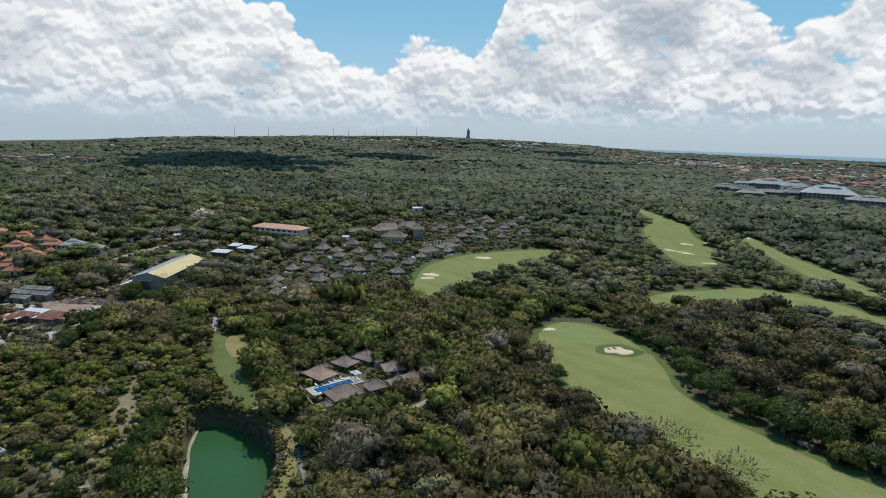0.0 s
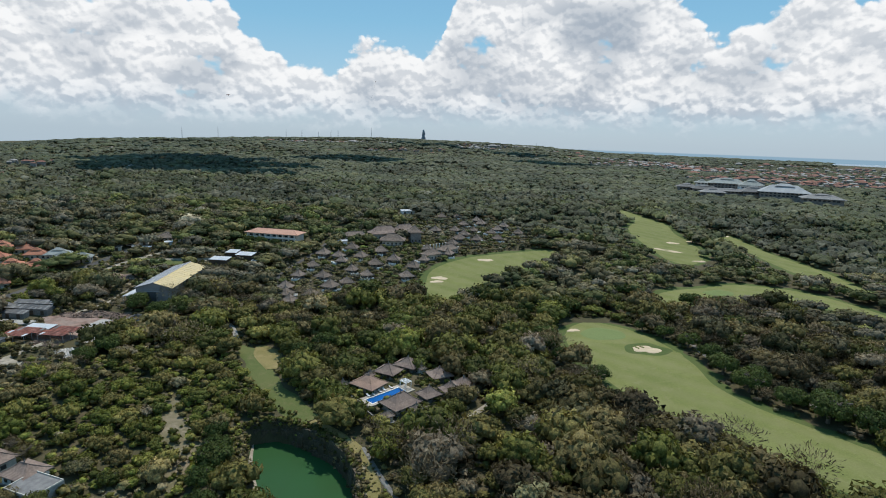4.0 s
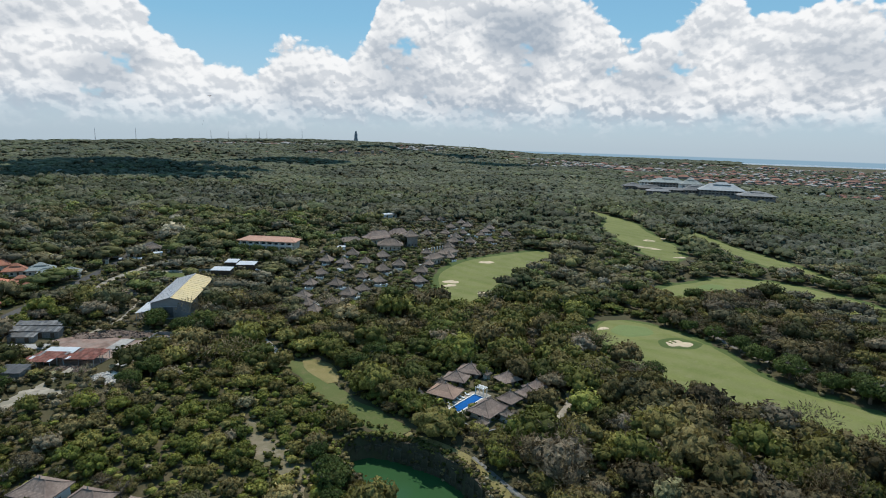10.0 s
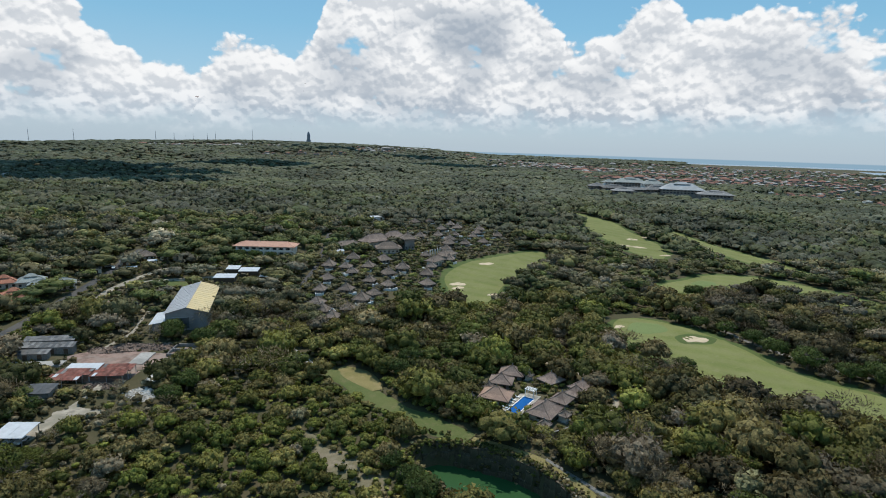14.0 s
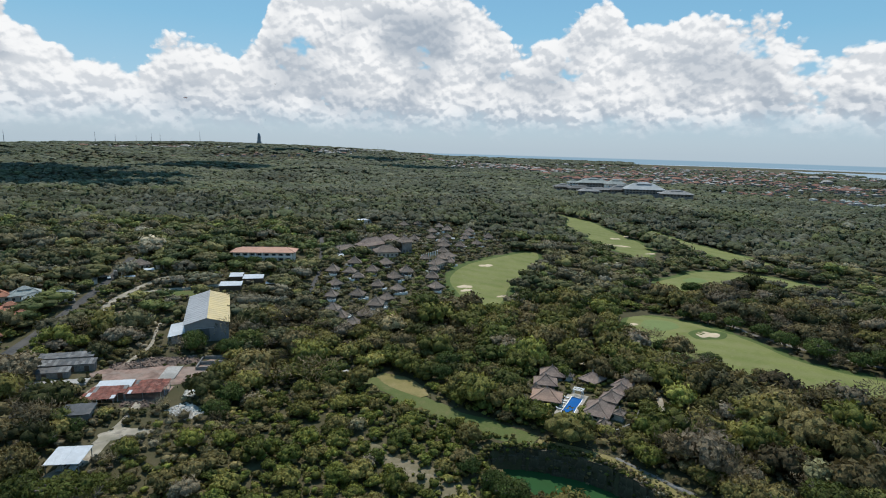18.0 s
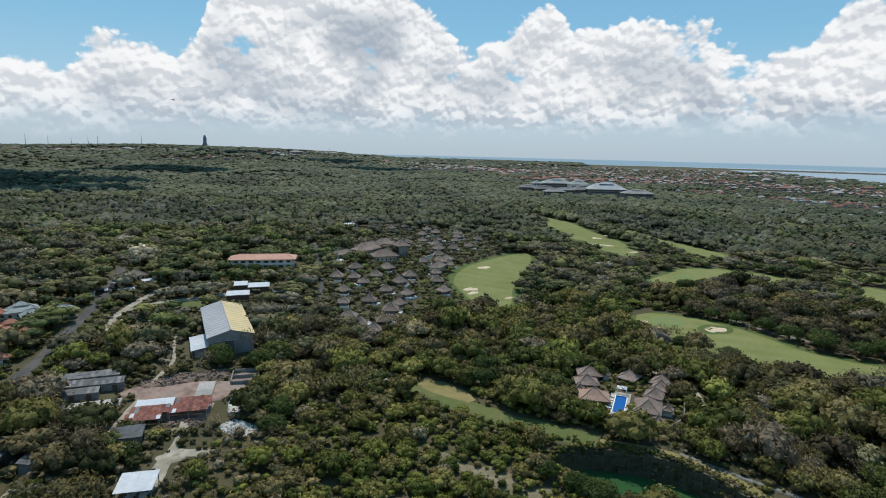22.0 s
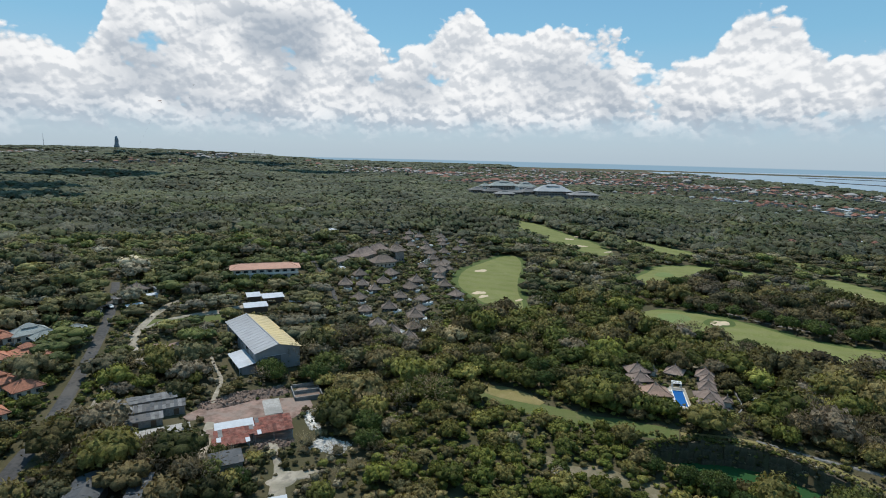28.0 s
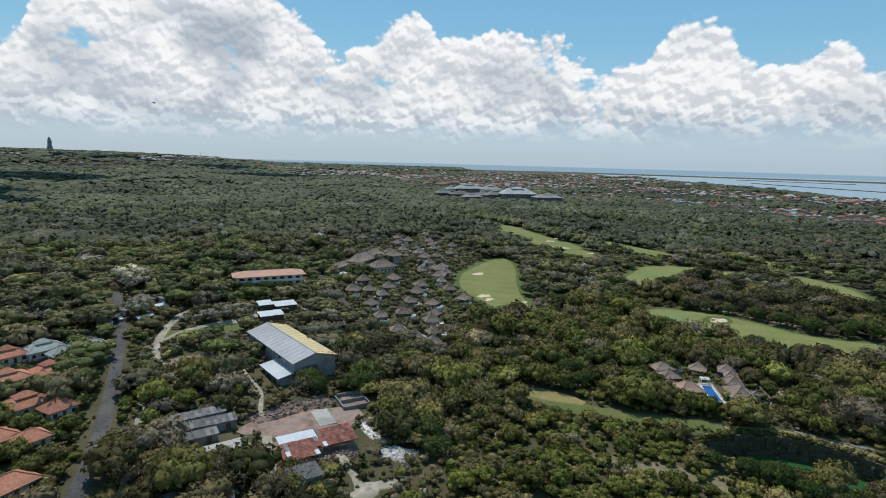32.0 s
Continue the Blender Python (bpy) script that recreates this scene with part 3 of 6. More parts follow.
ribbon("path_cart", [(98, 262, 0.9), (104, 246, 1.3), (103, 225, 1.3), (106, 205, 1.3), (112, 186, 1.3), (124, 168, 1.3), (138, 148, 1.3), (155, 128, 1.3), (175, 112, 1.3)], M["path"], "narrow worn golf cart path", "path", 0.18, clear=-0.4)

# ---------------------------------------------------------------- quarry pond, slopes, roads
tagged(new("water_pond", Geo().add([(x, y, -6.4) for x, y in [(-84, 174), (-84, 90), (-38, 90), (-38, 174)]], [(3, 2, 1, 0)]).mesh("water_pond", M["pond"])),
       "still opaque green water in a flooded quarry", "pond", kind="structure")
ribbon("grass_terrace", [(-101, 236, 2), (-94, 228, 5), (-88, 215, 6), (-83, 202, 5), (-75, 190, 5), (-67, 178, 5), (-61, 169, 3)], M["rough"], "mown green terrace above the quarry wall", "grass", 0.15, 0.3, open_=0.3)
ribbon("grass_terrace", [(-92, 236, 2), (-88, 229, 6), (-84, 219, 5), (-82, 211, 2)], M["straw"], "dry straw-yellow grass bank", "grass", 0.3, open_=1.0)
ribbon("grass_terrace", [(-60, 169, 1.5), (-52.5, 161, 2.6), (-45, 151.5, 2.8), (-40.5, 141, 2.5), (-39.5, 128, 2.5), (-41, 112, 2.5), (-43, 100, 2)], M["straw"], "dry straw-yellow grass bank along a cliff top", "grass", 0.2, open_=1.0)
ribbon("path_lane", [(-43, 153, 0.7), (-37, 138, 0.8), (-31, 125, 0.9), (-26, 112, 0.9)], M["path"], "narrow asphalt lane along the cliff top", "path", 0.3, clear=0.3, open_=0.3)
ribbon("shore", [(-78.4, 168, 0.4), (-76.6, 158, 0.8), (-71.4, 142.6, 0.9), (-64.4, 126, 0.9), (-58.4, 110.5, 0.8), (-54, 99, 0.6)], M["dirt"], "bare sandy ledge along the pond", "shore", 0.3, 0.5, clear=None, level=-6.35)
ribbon("dirt_slope", [(-112, 188, 2), (-106, 176, 5), (-100, 165, 5.5), (-95, 155, 4.5), (-92, 145, 3.5), (-90, 134, 2)], M["slope"], "bare sandy slope with sparse scrub", "slope", 0.1, 0.6, clear=-3.4, open_=0.0)
ribbon("dirt_slope", [(-112, 141, 1), (-104, 134, 2), (-95, 129, 3), (-88, 124, 2)], M["slope"], "bare sandy slope with sparse scrub", "slope", 0.1, 0.5, clear=-1.0)
ROAD = [(-262, 196, 2.7), (-250, 225, 2.7), (-239, 253, 2.7), (-232, 272, 2.6), (-224, 299, 2.5), (-215, 334, 2.4), (-208, 364, 2.4), (-204, 390, 2.4), (-200, 420, 2.2)]
ribbon("road", ROAD, M["asphalt"], "straight grey asphalt road with worn edges", "road", 0.15, clear=1.3, open_=0.0)
ribbon("path_dirt", [(-236, 228, 1.2), (-228, 252, 1.2), (-221, 274, 1.2), (-215, 294, 1.2), (-209, 305, 1)], M["dirt"], "pale beaten dirt track beside the road", "path", 0.2, 0.2, clear=-0.2, open_=0.0)
ribbon("path_track", [(-201, 308, 1.50), (-202, 322, 1.80), (-200, 340, 1.95), (-187, 366, 1.80), (-174, 380, 1.65), (-160, 384, 1.50)], M["dirt"], "pale gravel track through scrub", "path", 0.2, 0.2, clear=0.3, open_=0.3)
ribbon("path_track", [(-200, 342, 1.12), (-188, 352, 1.20), (-176, 356, 1.88), (-160, 358, 3.00), (-148, 362, 2.25)], M["dirt"], "pale gravel track through scrub", "path", 0.22, 0.2, clear=0.3, open_=0.3)
ribbon("path_track", [(-176, 310, 0.75), (-177, 298, 0.83), (-178, 284, 0.83), (-183, 272, 0.90), (-188, 255, 1.50), (-194, 238, 1.65), (-198, 226, 1.20)], M["dirt"], "pale beaten footpath", "path", 0.2, 0.2, clear=0.3, open_=0.3)
ribbon("path_track", [(-176, 232, 1.50), (-178, 220, 1.50), (-182, 208, 1.95), (-186, 198, 2.55), (-194, 188, 2.25), (-206, 180, 1.80), (-222, 176, 1.50)], M["dirt"], "pale dirt drive into a works yard", "path", 0.3, 0.3, clear=0.3, open_=0.3)
ribbon("path_track", [(-210, 232, 0.75), (-214, 218, 0.75), (-219, 204, 0.75), (-226, 190, 0.75)], M["dirt"], "pale beaten footpath", "path", 0.3, 0.2, clear=0.3, open_=0.3)
disc("yard_dirt", -177.5, 209.5, 6.5, 3.6, -0.25, M["dirt"], "bare dusty yard of trampled earth", "yard", 0.3, 0, 0.28, 21, -2)
ribbon("yard_red", [(-195, 259, 2), (-190, 260, 5), (-184, 257, 8), (-176, 255, 9), (-168, 253, 9.5), (-161, 253, 7), (-155, 252, 3)], M["redsoil"], "bare reddish soil of a works yard", "yard", 0.25, 0.3, clear=-0.5, open_=0.6, across=10)
ribbon("yard_red", [(-192, 246, 3), (-180, 240, 8), (-168, 236, 7)], M["redsoil"], "bare reddish soil of a works yard", "yard", 0.22, 0.15, clear=1, open_=0.6)
disc("yard_scrub", -190, 322, 10, 6, 0.2, M["redsoil"], "stony cleared ground with rubble", "yard", 0.25, 0, 0.28, 23, -2)
ribbon("clearing", [(-196, 350, 5), (-182, 350, 8), (-166, 348, 6), (-160, 352, 3)], M["rough"], "open dry grass between tracks", "grass", 0.12, 0.3, clear=-1)
ribbon("road_lane", [(-74, 470, 1.8), (-79, 442, 1.5), (-86, 405, 1.4), (-92, 378, 1.4), (-101, 350, 1.3), (-104, 332, 1.3), (-99, 314, 1.2), (-88, 296, 1.6), (-84, 284, 1.0)], M["asphalt"], "narrow grey lane at the edge of the cottages", "road", 0.25, clear=0.2, open_=0.0)
ribbon("path_lane", [(-112, 262, 1), (-107, 252, 1.2), (-103, 240, 1.2)], M["concrete"], "short pale path down to the terrace", "path", 0.25, clear=0.3, open_=0.3)
ribbon("clearing", [(-66, 940, 8), (-40, 960, 10), (-10, 975, 7)], M["fairway"], "small bright green field in the forest", "field", 0.6, 0.2, clear=3)
ribbon("clearing", [(60, 905, 6), (80, 925, 12), (105, 945, 8)], M["fairway"], "small bright green field in the forest", "field", 0.6, 0.2, clear=3)

# ---------------------------------------------------------------- buildings
FOOT = []       # x, y, radius of ground kept free of trees round buildings and great trees
GREAT = ((94, 247, 5.6), (88, 258, 5.0), (100, 236, 5.8), (101, 220, 6.4), (99, 206, 7.0), (99.5, 190, 7.6), (106, 196, 6.4), (106, 176, 6.6), (112, 166, 8.6), (121, 158, 7.4), (118, 174, 6.6), (128, 144, 7.2), (140, 128, 7.0),
         (34, 244, 6.2), (33, 231, 6.6), (36, 218, 5.8), (44, 199, 5.6), (104, 322, 6.4), (112, 330, 6.2), (134, 298, 7.4), (146, 296, 6.0), (-148, 224, 6.2), (60, 286, 6.4), (46, 292, 6.0), (-64, 232, 6.4), (-72, 222, 6.0))
for x, y, s in GREAT:
    FOOT.append((x, y, s * 0.72))


def on_land(x, y, rot, sink=0.15):
    return pose(x, y, at(x, y) - sink, 0, 0, rot)


def hip_shell(w_, d_, z0, rise, ridge, thick=0.25, flare=0.0):
    """A hipped roof of some thickness, with a slight kick at the eaves where flare is given."""
    g = Geo()
    a, b = w_ / 2, d_ / 2
    r = ridge / 2
    mid = 0.55
    ring = lambda s, z, rr: [(-a * s - rr * (1 - s), -b * s, z), (a * s + rr * (1 - s), -b * s, z), (a * s + rr * (1 - s), b * s, z), (-a * s - rr * (1 - s), b * s, z)]
    lo, me_, = ring(1, z0, r), ring(mid, z0 + rise * (1 - mid) * (1 - flare), r)
    vs = [(x, y, z - thick) for x, y, z in lo] + lo + me_ + [(-r, 0, z0 + rise), (r, 0, z0 + rise)]
    fs = [(3, 2, 1, 0)]
    for o in (0, 4):
        fs += [(o + i, o + (i + 1) % 4, o + 4 + (i + 1) % 4, o + 4 + i) for i in range(4)]
    fs += [(8, 9, 13, 12), (9, 10, 13), (10, 11, 12, 13), (11, 8, 12)]
    return g.add(vs, fs)


def hip_house(name, label, category, x, y, w_, d_, rot, wall=2.8, rise=3.0, ridge=None, over=1.2, roof="thatch", walls="plaster", group="", flare=0.25, openings=True, finial=True, base=True, sink=0.2):
    """A low house under a hipped roof: walls, plinth, roof, ridge caps, doors and windows."""
    h = thing(name, on_land(x, y, rot, sink), label, category, group)
    rw, rd = w_ + 2 * over, d_ + 2 * over
    if ridge is None:
        ridge = max(rw - rd, 0.3)
    if base:
        part("plinth", Geo().box(-w_ / 2 - 0.5, -d_ / 2 - 0.5, -1.2, w_ / 2 + 0.5, d_ / 2 + 0.5, 0.35), M["stonewall"], h)
    part("wall", Geo().box(-w_ / 2, -d_ / 2, -0.8, w_ / 2, d_ / 2, wall + 0.2), M[walls], h)
    roof_ob = part("roof", hip_shell(rw, rd, wall, rise, ridge, 0.25, flare), M[roof], h)
    caps = Geo().tube([(-ridge / 2, 0, wall + rise), (ridge / 2, 0, wall + rise)], [0.22, 0.22], 5)
    for sx in (-1, 1):
        for sy in (-1, 1):
            zm = wall + rise * 0.45 * (1 - flare)
            caps.tube([(sx * ridge / 2, 0, wall + rise), (sx * (rw / 2 * 0.55 + ridge / 2 * 0.45), sy * rd / 2 * 0.55, zm + 0.03), (sx * rw / 2, sy * rd / 2, wall + 0.03)], [0.16, 0.16, 0.13], 4)
    part("ridge_cap", caps, M[roof], roof_ob)
    if finial:
        part("finial", Geo().tube([(0, 0, wall + rise), (0, 0, wall + rise + 0.5), (0, 0, wall + rise + 0.9)], [0.25, 0.18, 0.05], 6), M["stonewall"], roof_ob)
    if openings:
        n = max(2, int(w_ / 2.6))
        for s in (-1, 1):
            for i in range(n):
                u = (i + 0.5) / n * w_ - w_ / 2
                yy = s * (d_ / 2 + 0.03)
                if s < 0 and i == n // 2:
                    part("door", Geo().box(u - 0.5, yy - 0.05, 0.35, u + 0.5, yy + 0.05, 2.35), M["wood"], h)
                else:
                    wn = part("window", Geo().box(u - 0.6, yy - 0.04, 1.0, u + 0.6, yy + 0.04, 2.2), M["wood"], h)
                    part("pane", Geo().box(u - 0.5, yy - 0.06, 1.1, u + 0.5, yy + 0.06, 2.1), M["glass"], wn)
        for s in (-1, 1):
            xx = s * (w_ / 2 + 0.03)
            wn = part("window", Geo().box(xx - 0.04, -0.7, 1.0, xx + 0.04, 0.7, 2.2), M["wood"], h)
            part("pane", Geo().box(xx - 0.06, -0.6, 1.1, xx + 0.06, 0.6, 2.1), M["glass"], wn)
    n_ = max(1, round(w_ / d_))
    for i in range(n_):
        u = ((i + 0.5) / n_ - 0.5) * w_
        FOOT.append((x + u * math.cos(radians(rot)), y + u * math.sin(radians(rot)), d_ / 2 + over * 0.8))
    return h


def shed(name, label, category, x, y, w_, d_, rot, wall=3.0, rise=0.6, roof="asbestos", walls="plaster", group="", pitch="mono", posts=False, sink=0.2, over=0.4):
    """A shed with a sheet roof, on walls or on open posts. mono: falls to one side; gable: ridge along its length."""
    h = thing(name, on_land(x, y, rot, sink), label, category, group)
    a, b = w_ / 2 + over, d_ / 2 + over
    g, th = Geo(), 0.09
    if pitch == "mono":
        vs = [(-a, -b, wall), (a, -b, wall), (a, b, wall + rise), (-a, b, wall + rise)]
        g.add(vs + [(p[0], p[1], p[2] + th) for p in vs], [(3, 2, 1, 0), (4, 5, 6, 7), (0, 1, 5, 4), (1, 2, 6, 5), (2, 3, 7, 6), (3, 0, 4, 7)])
    else:
        for s in (-1, 1):
            vs = [(-a, s * b, wall), (a, s * b, wall), (a, 0, wall + rise), (-a, 0, wall + rise)]
            g.add(vs + [(p[0], p[1], p[2] + th) for p in vs], [(3, 2, 1, 0), (4, 5, 6, 7), (0, 1, 5, 4), (1, 2, 6, 5), (2, 3, 7, 6), (3, 0, 4, 7)])
    rf = part("roof", g, M[roof], h)
    # overlapping sheets: seams proud of the roof, odd sheets laid over it
    seams = max(2, int(w_ / 3))
    if pitch == "mono" and roof in ("asbestos", "rust", "darksheet"):
        ro = random.Random(int(x * 7 + y * 13))
        for i in range(int(w_ / 1.1)):
            u0 = -a + 2 * a * i / int(w_ / 1.1)
            u1 = u0 + 2 * a / int(w_ / 1.1) * 0.97
            v0, v1 = (0.0, 1.0) if ro.random() < 0.45 else (0.0, 0.52) if ro.random() < 0.5 else (0.48, 1.0)
            up = 0.03 + 0.09 * ro.random()
            q = [(uu, -b + 2 * b * vv + ro.uniform(-0.12, 0.12), wall + rise * vv + th + up + ro.uniform(-0.02, 0.05)) for uu, vv in ((u0, v0), (u1, v0), (u1, v1), (u0, v1))]
            mt = roof if ro.random() < 0.82 else "palemetal" if roof == "rust" and ro.random() < 0.4 else "asbestos" if roof != "asbestos" else "darksheet"
            part("sheet", Geo().add([(p[0], p[1], p[2] - 0.03) for p in q] + q, [(3, 2, 1, 0), (4, 5, 6, 7), (0, 1, 5, 4), (1, 2, 6, 5), (2, 3, 7, 6), (3, 0, 4, 7)]), M[mt], rf)
    for i in range(1, seams):
        u = -a + 2 * a * i / seams
        if pitch == "mono":
            part("seam", Geo().tube([(u, -b, wall + th + 0.02), (u, b, wall + rise + th + 0.02)], [0.06, 0.06], 4), M[roof], rf)
        else:
            for s in (-1, 1):
                part("seam", Geo().tube([(u, s * b, wall + th + 0.02), (u, 0, wall + rise + th + 0.02)], [0.06, 0.06], 4), M[roof], rf)
    if posts:
        k = max(2, int(w_ / 4) + 1)
        for i in range(k):
            u = -w_ / 2 + w_ * i / (k - 1)
            part("post", Geo().box(u - 0.09, -d_ / 2 - 0.09, -0.6, u + 0.09, -d_ / 2 + 0.09, wall + 0.1), M["steel"], h)
            part("post", Geo().box(u - 0.09, d_ / 2 - 0.09, -0.6, u + 0.09, d_ / 2 + 0.09, wall + (rise if pitch == "mono" else 0)), M["steel"], h)
    else:
        g = Geo().box(-w_ / 2, -d_ / 2, -0.8, w_ / 2, d_ / 2, wall)
        if pitch == "mono":
            vs = [(-w_ / 2, -d_ / 2, wall), (w_ / 2, -d_ / 2, wall), (w_ / 2, d_ / 2, wall), (-w_ / 2, d_ / 2, wall), (w_ / 2, d_ / 2, wall + rise * 0.94), (-w_ / 2, d_ / 2, wall + rise * 0.94)]
            g.add(vs, [(0, 1, 4, 5), (1, 2, 4), (2, 3, 5, 4), (3, 0, 5)])
        else:
            for s in (-1, 1):
                g.add([(s * w_ / 2, -d_ / 2, wall), (s * w_ / 2, d_ / 2, wall), (s * w_ / 2, 0, wall + rise * 0.95)], [(0, 1, 2), (2, 1, 0)])
        part("wall", g, M[walls], h)
        n = max(1, int(w_ / 5))
        for i in range(n):
            u = (i + 0.5) / n * w_ - w_ / 2
            part("door", Geo().box(u - 0.8, -d_ / 2 - 0.06, 0.1, u + 0.8, -d_ / 2 + 0.02, 2.2), M["wood"], h)
    FOOT.append((x, y, min(w_, d_) / 2 + 0.8))
    for s in (-1, 1):
        c, sn = math.cos(radians(rot)), math.sin(radians(rot))
        if w_ > d_ * 1.4:
            FOOT.append((x + s * c * w_ * 0.3, y + s * sn * w_ * 0.3, d_ / 2 + 1))
    return h


# villa compound with its pool
VILLA = "villa with a weathered brown hipped tile roof"
hip_house("villa", VILLA + " beside the pool", "villa", -43.4, 190.5, 8.4, 6.6, -38, 2.6, 3.0, 1.4, 1.3, "salmontile", group="villas round the pool")
hip_house("villa", VILLA + " and pale side wall", "villa", -32.2, 175.8, 9.0, 6.8, 40, 2.5, 3.2, 3.2, 1.3, "browntile", group="villas round the pool")
for x, y, w_, d_, rot in ((-29.0, 209.2, 7.4, 5.6, -32), (-36.5, 202.2, 6.6, 5.4, -32), (-17.4, 199.1, 6.2, 5.2, 22), (-9.3, 190.4, 6.0, 5.0, 25), (-22.3, 182.0, 5.0, 4.4, 35), (-14.6, 186.0, 4.4, 4.0, 28)):
    hip_house("villa", VILLA, "villa", x, y, w_, d_, rot, 2.4, 2.7, 0.5, 1.2, "browntile", "stonewall", group="villas round the pool")
for x, y, s in ((-43.2, 198.2, 2.2), (-36.4, 167.5, 2.8), (-27.0, 171.6, 2.6), (-24.0, 204.5, 2.0), (-52.5, 190.5, 1.8)):
    hip_house("pavilion", "small garden pavilion with a hipped tile roof", "pavilion", x, y, s, s, 35, 2.4, 1.6, 0.3, 0.6, "thatch", group="pavilions", openings=False)
PA = math.atan2(9.5, 11.25)
pool = thing("swimming_pool", pose(-37.1, 184.0, 2.0, 0, 0, math.degrees(PA)), "long rectangular blue swimming pool with pale paving", "pool")
deck = Geo()
L, W_ = 7.3, 1.9
for x0, y0, x1, y1 in ((-L - 2.0, -W_ - 1.3, L + 3.4, -W_), (-L - 2.0, W_, L + 3.4, W_ + 2.0), (-L - 2.0, -W_, -L, W_), (L, -W_, L + 3.4, W_)):
    deck.box(x0, y0, -1.0, x1, y1, 0.35)
part("paving", deck, M["paving"], pool, "cream stone paving")
part("water", Geo().box(-L + 0.01, -W_ + 0.01, -0.6, L - 0.01, W_ - 0.01, 0.2), M["pool"], pool)
kerb = Geo()
for x0, y0, x1, y1 in ((-L - 0.3, -W_ - 0.3, L + 0.3, -W_ + 0.02), (-L - 0.3, W_ - 0.02, L + 0.3, W_ + 0.3), (-L - 0.3, -W_, -L + 0.02, W_), (L - 0.02, -W_, L + 0.3, W_)):
    kerb.box(x0, y0, 0.3, x1, y1, 0.42)
part("coping", kerb, M["white"], pool)
for u in (-8, -5, -2, 1, 4, 7, 10):
    FOOT.append((-37.1 + u * math.cos(PA), 184.0 + u * math.sin(PA), 4.4))


def sun_lounger():
    t_ = thing("sun_lounger", pose(0, 0, 0), "white cushioned sun lounger on the pool paving", "lounger", "pool loungers")
    part("mattress", Geo().box(-0.9, -0.33, 0.28, 0.45, 0.33, 0.4), M["white"], t_)
    part("backrest", Geo().add([(0.45, -0.33, 0.28), (1.0, -0.33, 0.68), (1.0, 0.33, 0.68), (0.45, 0.33, 0.28), (0.45, -0.33, 0.4), (0.95, -0.33, 0.78), (0.95, 0.33, 0.78), (0.45, 0.33, 0.4)],
                               [(3, 2, 1, 0), (4, 5, 6, 7), (0, 1, 5, 4), (1, 2, 6, 5), (2, 3, 7, 6), (3, 0, 4, 7)]), M["white"], t_)
    for sx in (-0.8, 0.7):
        for sy in (-0.28, 0.28):
            part("leg", Geo().box(sx - 0.04, sy - 0.04, 0, sx + 0.04, sy + 0.04, 0.28), M["wood"], t_)
    return t_


pergola = thing("pergola", pose(-37.1, 184.0, 2.36, 0, 0, math.degrees(PA)) @ pose(L + 1.9, 0.2, 0), "pale pergola with slatted top at the head of the pool", "pergola")
for px_, py_ in ((-1.2, -1.6), (1.2, -1.6), (-1.2, 1.6), (1.2, 1.6)):
    part("post", Geo().box(px_ - 0.1, py_ - 0.1, 0, px_ + 0.1, py_ + 0.1, 2.4), M["white"], pergola)
for px_ in (-1.2, 1.2):
    part("beam", Geo().box(px_ - 0.08, -1.9, 2.4, px_ + 0.08, 1.9, 2.58), M["white"], pergola)
for i in range(9):
    part("slat", Geo().box(-1.5, -1.8 + i * 0.43, 2.58, 1.5, -1.62 + i * 0.43, 2.66), M["white"], pergola)

lounger = sun_lounger()
pool_m = pose(-37.1, 184.0, 2.36, 0, 0, math.degrees(PA))
lounger.matrix_basis = pool_m @ pose(-5, 3.3, 0, 0, 0, 90)
for u in (-3, 0, 2, 5):
    copy_thing(lounger, pool_m @ pose(u, 3.3, 0, 0, 0, 90))


def low_wall(label, pts, height=1.8, thick=0.3, mat="stonewall", name="garden_wall"):
    for (ax, ay), (bx, by) in zip(pts, pts[1:]):
        n = max(1, int(math.hypot(bx - ax, by - ay) / 8))
        w_ = thing(name, pose(0, 0, 0), label, "wall", "garden walls")
        for i in range(n):
            x0, y0 = ax + (bx - ax) * i / n, ay + (by - ay) * i / n
            x1, y1 = ax + (bx - ax) * (i + 1) / n, ay + (by - ay) * (i + 1) / n
            ln, rt, z = math.hypot(x1 - x0, y1 - y0), math.atan2(y1 - y0, x1 - x0), at((x0 + x1) / 2, (y0 + y1) / 2)
            part("panel", Geo().box(0, -thick / 2, z - 0.8, ln - 0.02, thick / 2, z + height, rt, (x0, y0)), M[mat], w_)
            part("coping", Geo().box(-0.02, -thick / 2 - 0.06, z + height, ln, thick / 2 + 0.06, z + height + 0.12, rt, (x0, y0)), M["stonewall"], w_)


low_wall("grey stone compound wall with a flat coping", [(-54, 196), (-46.5, 177), (-37, 163.5), (-25, 166.5), (-6, 182), (-1.5, 194)], 1.2)
ribbon("path_lane", [(-20, 161, 1.0), (-10, 170, 1.2), (2, 186, 1.2), (1, 203, 1.2), (-9, 222, 1.0), (-30, 232, 0.9)], M["dirt"], "narrow dusty lane along the villa compound", "path", 0.2, clear=0.2)
OPEN_ONLY = (np.array([(-40, 188, 9, 0.6), (-33, 179, 8, 0.6), (-26, 186, 10, 0.6), (-18, 190, 9, 0.6), (-33, 200, 8, 0.6), (-24, 174, 6, 0.6), (-182, 208, 6, 0.6), (-189, 196, 7, 0.6), (-177, 215, 5, 0.6), (-205, 257, 8, 0.6), (-198, 262, 7, 0.6), (-180, 236, 8, 0.6), (-170, 236, 8, 0.6), (-138, 372, 7, 0.6), (-150, 362, 6, 0.6)], float))

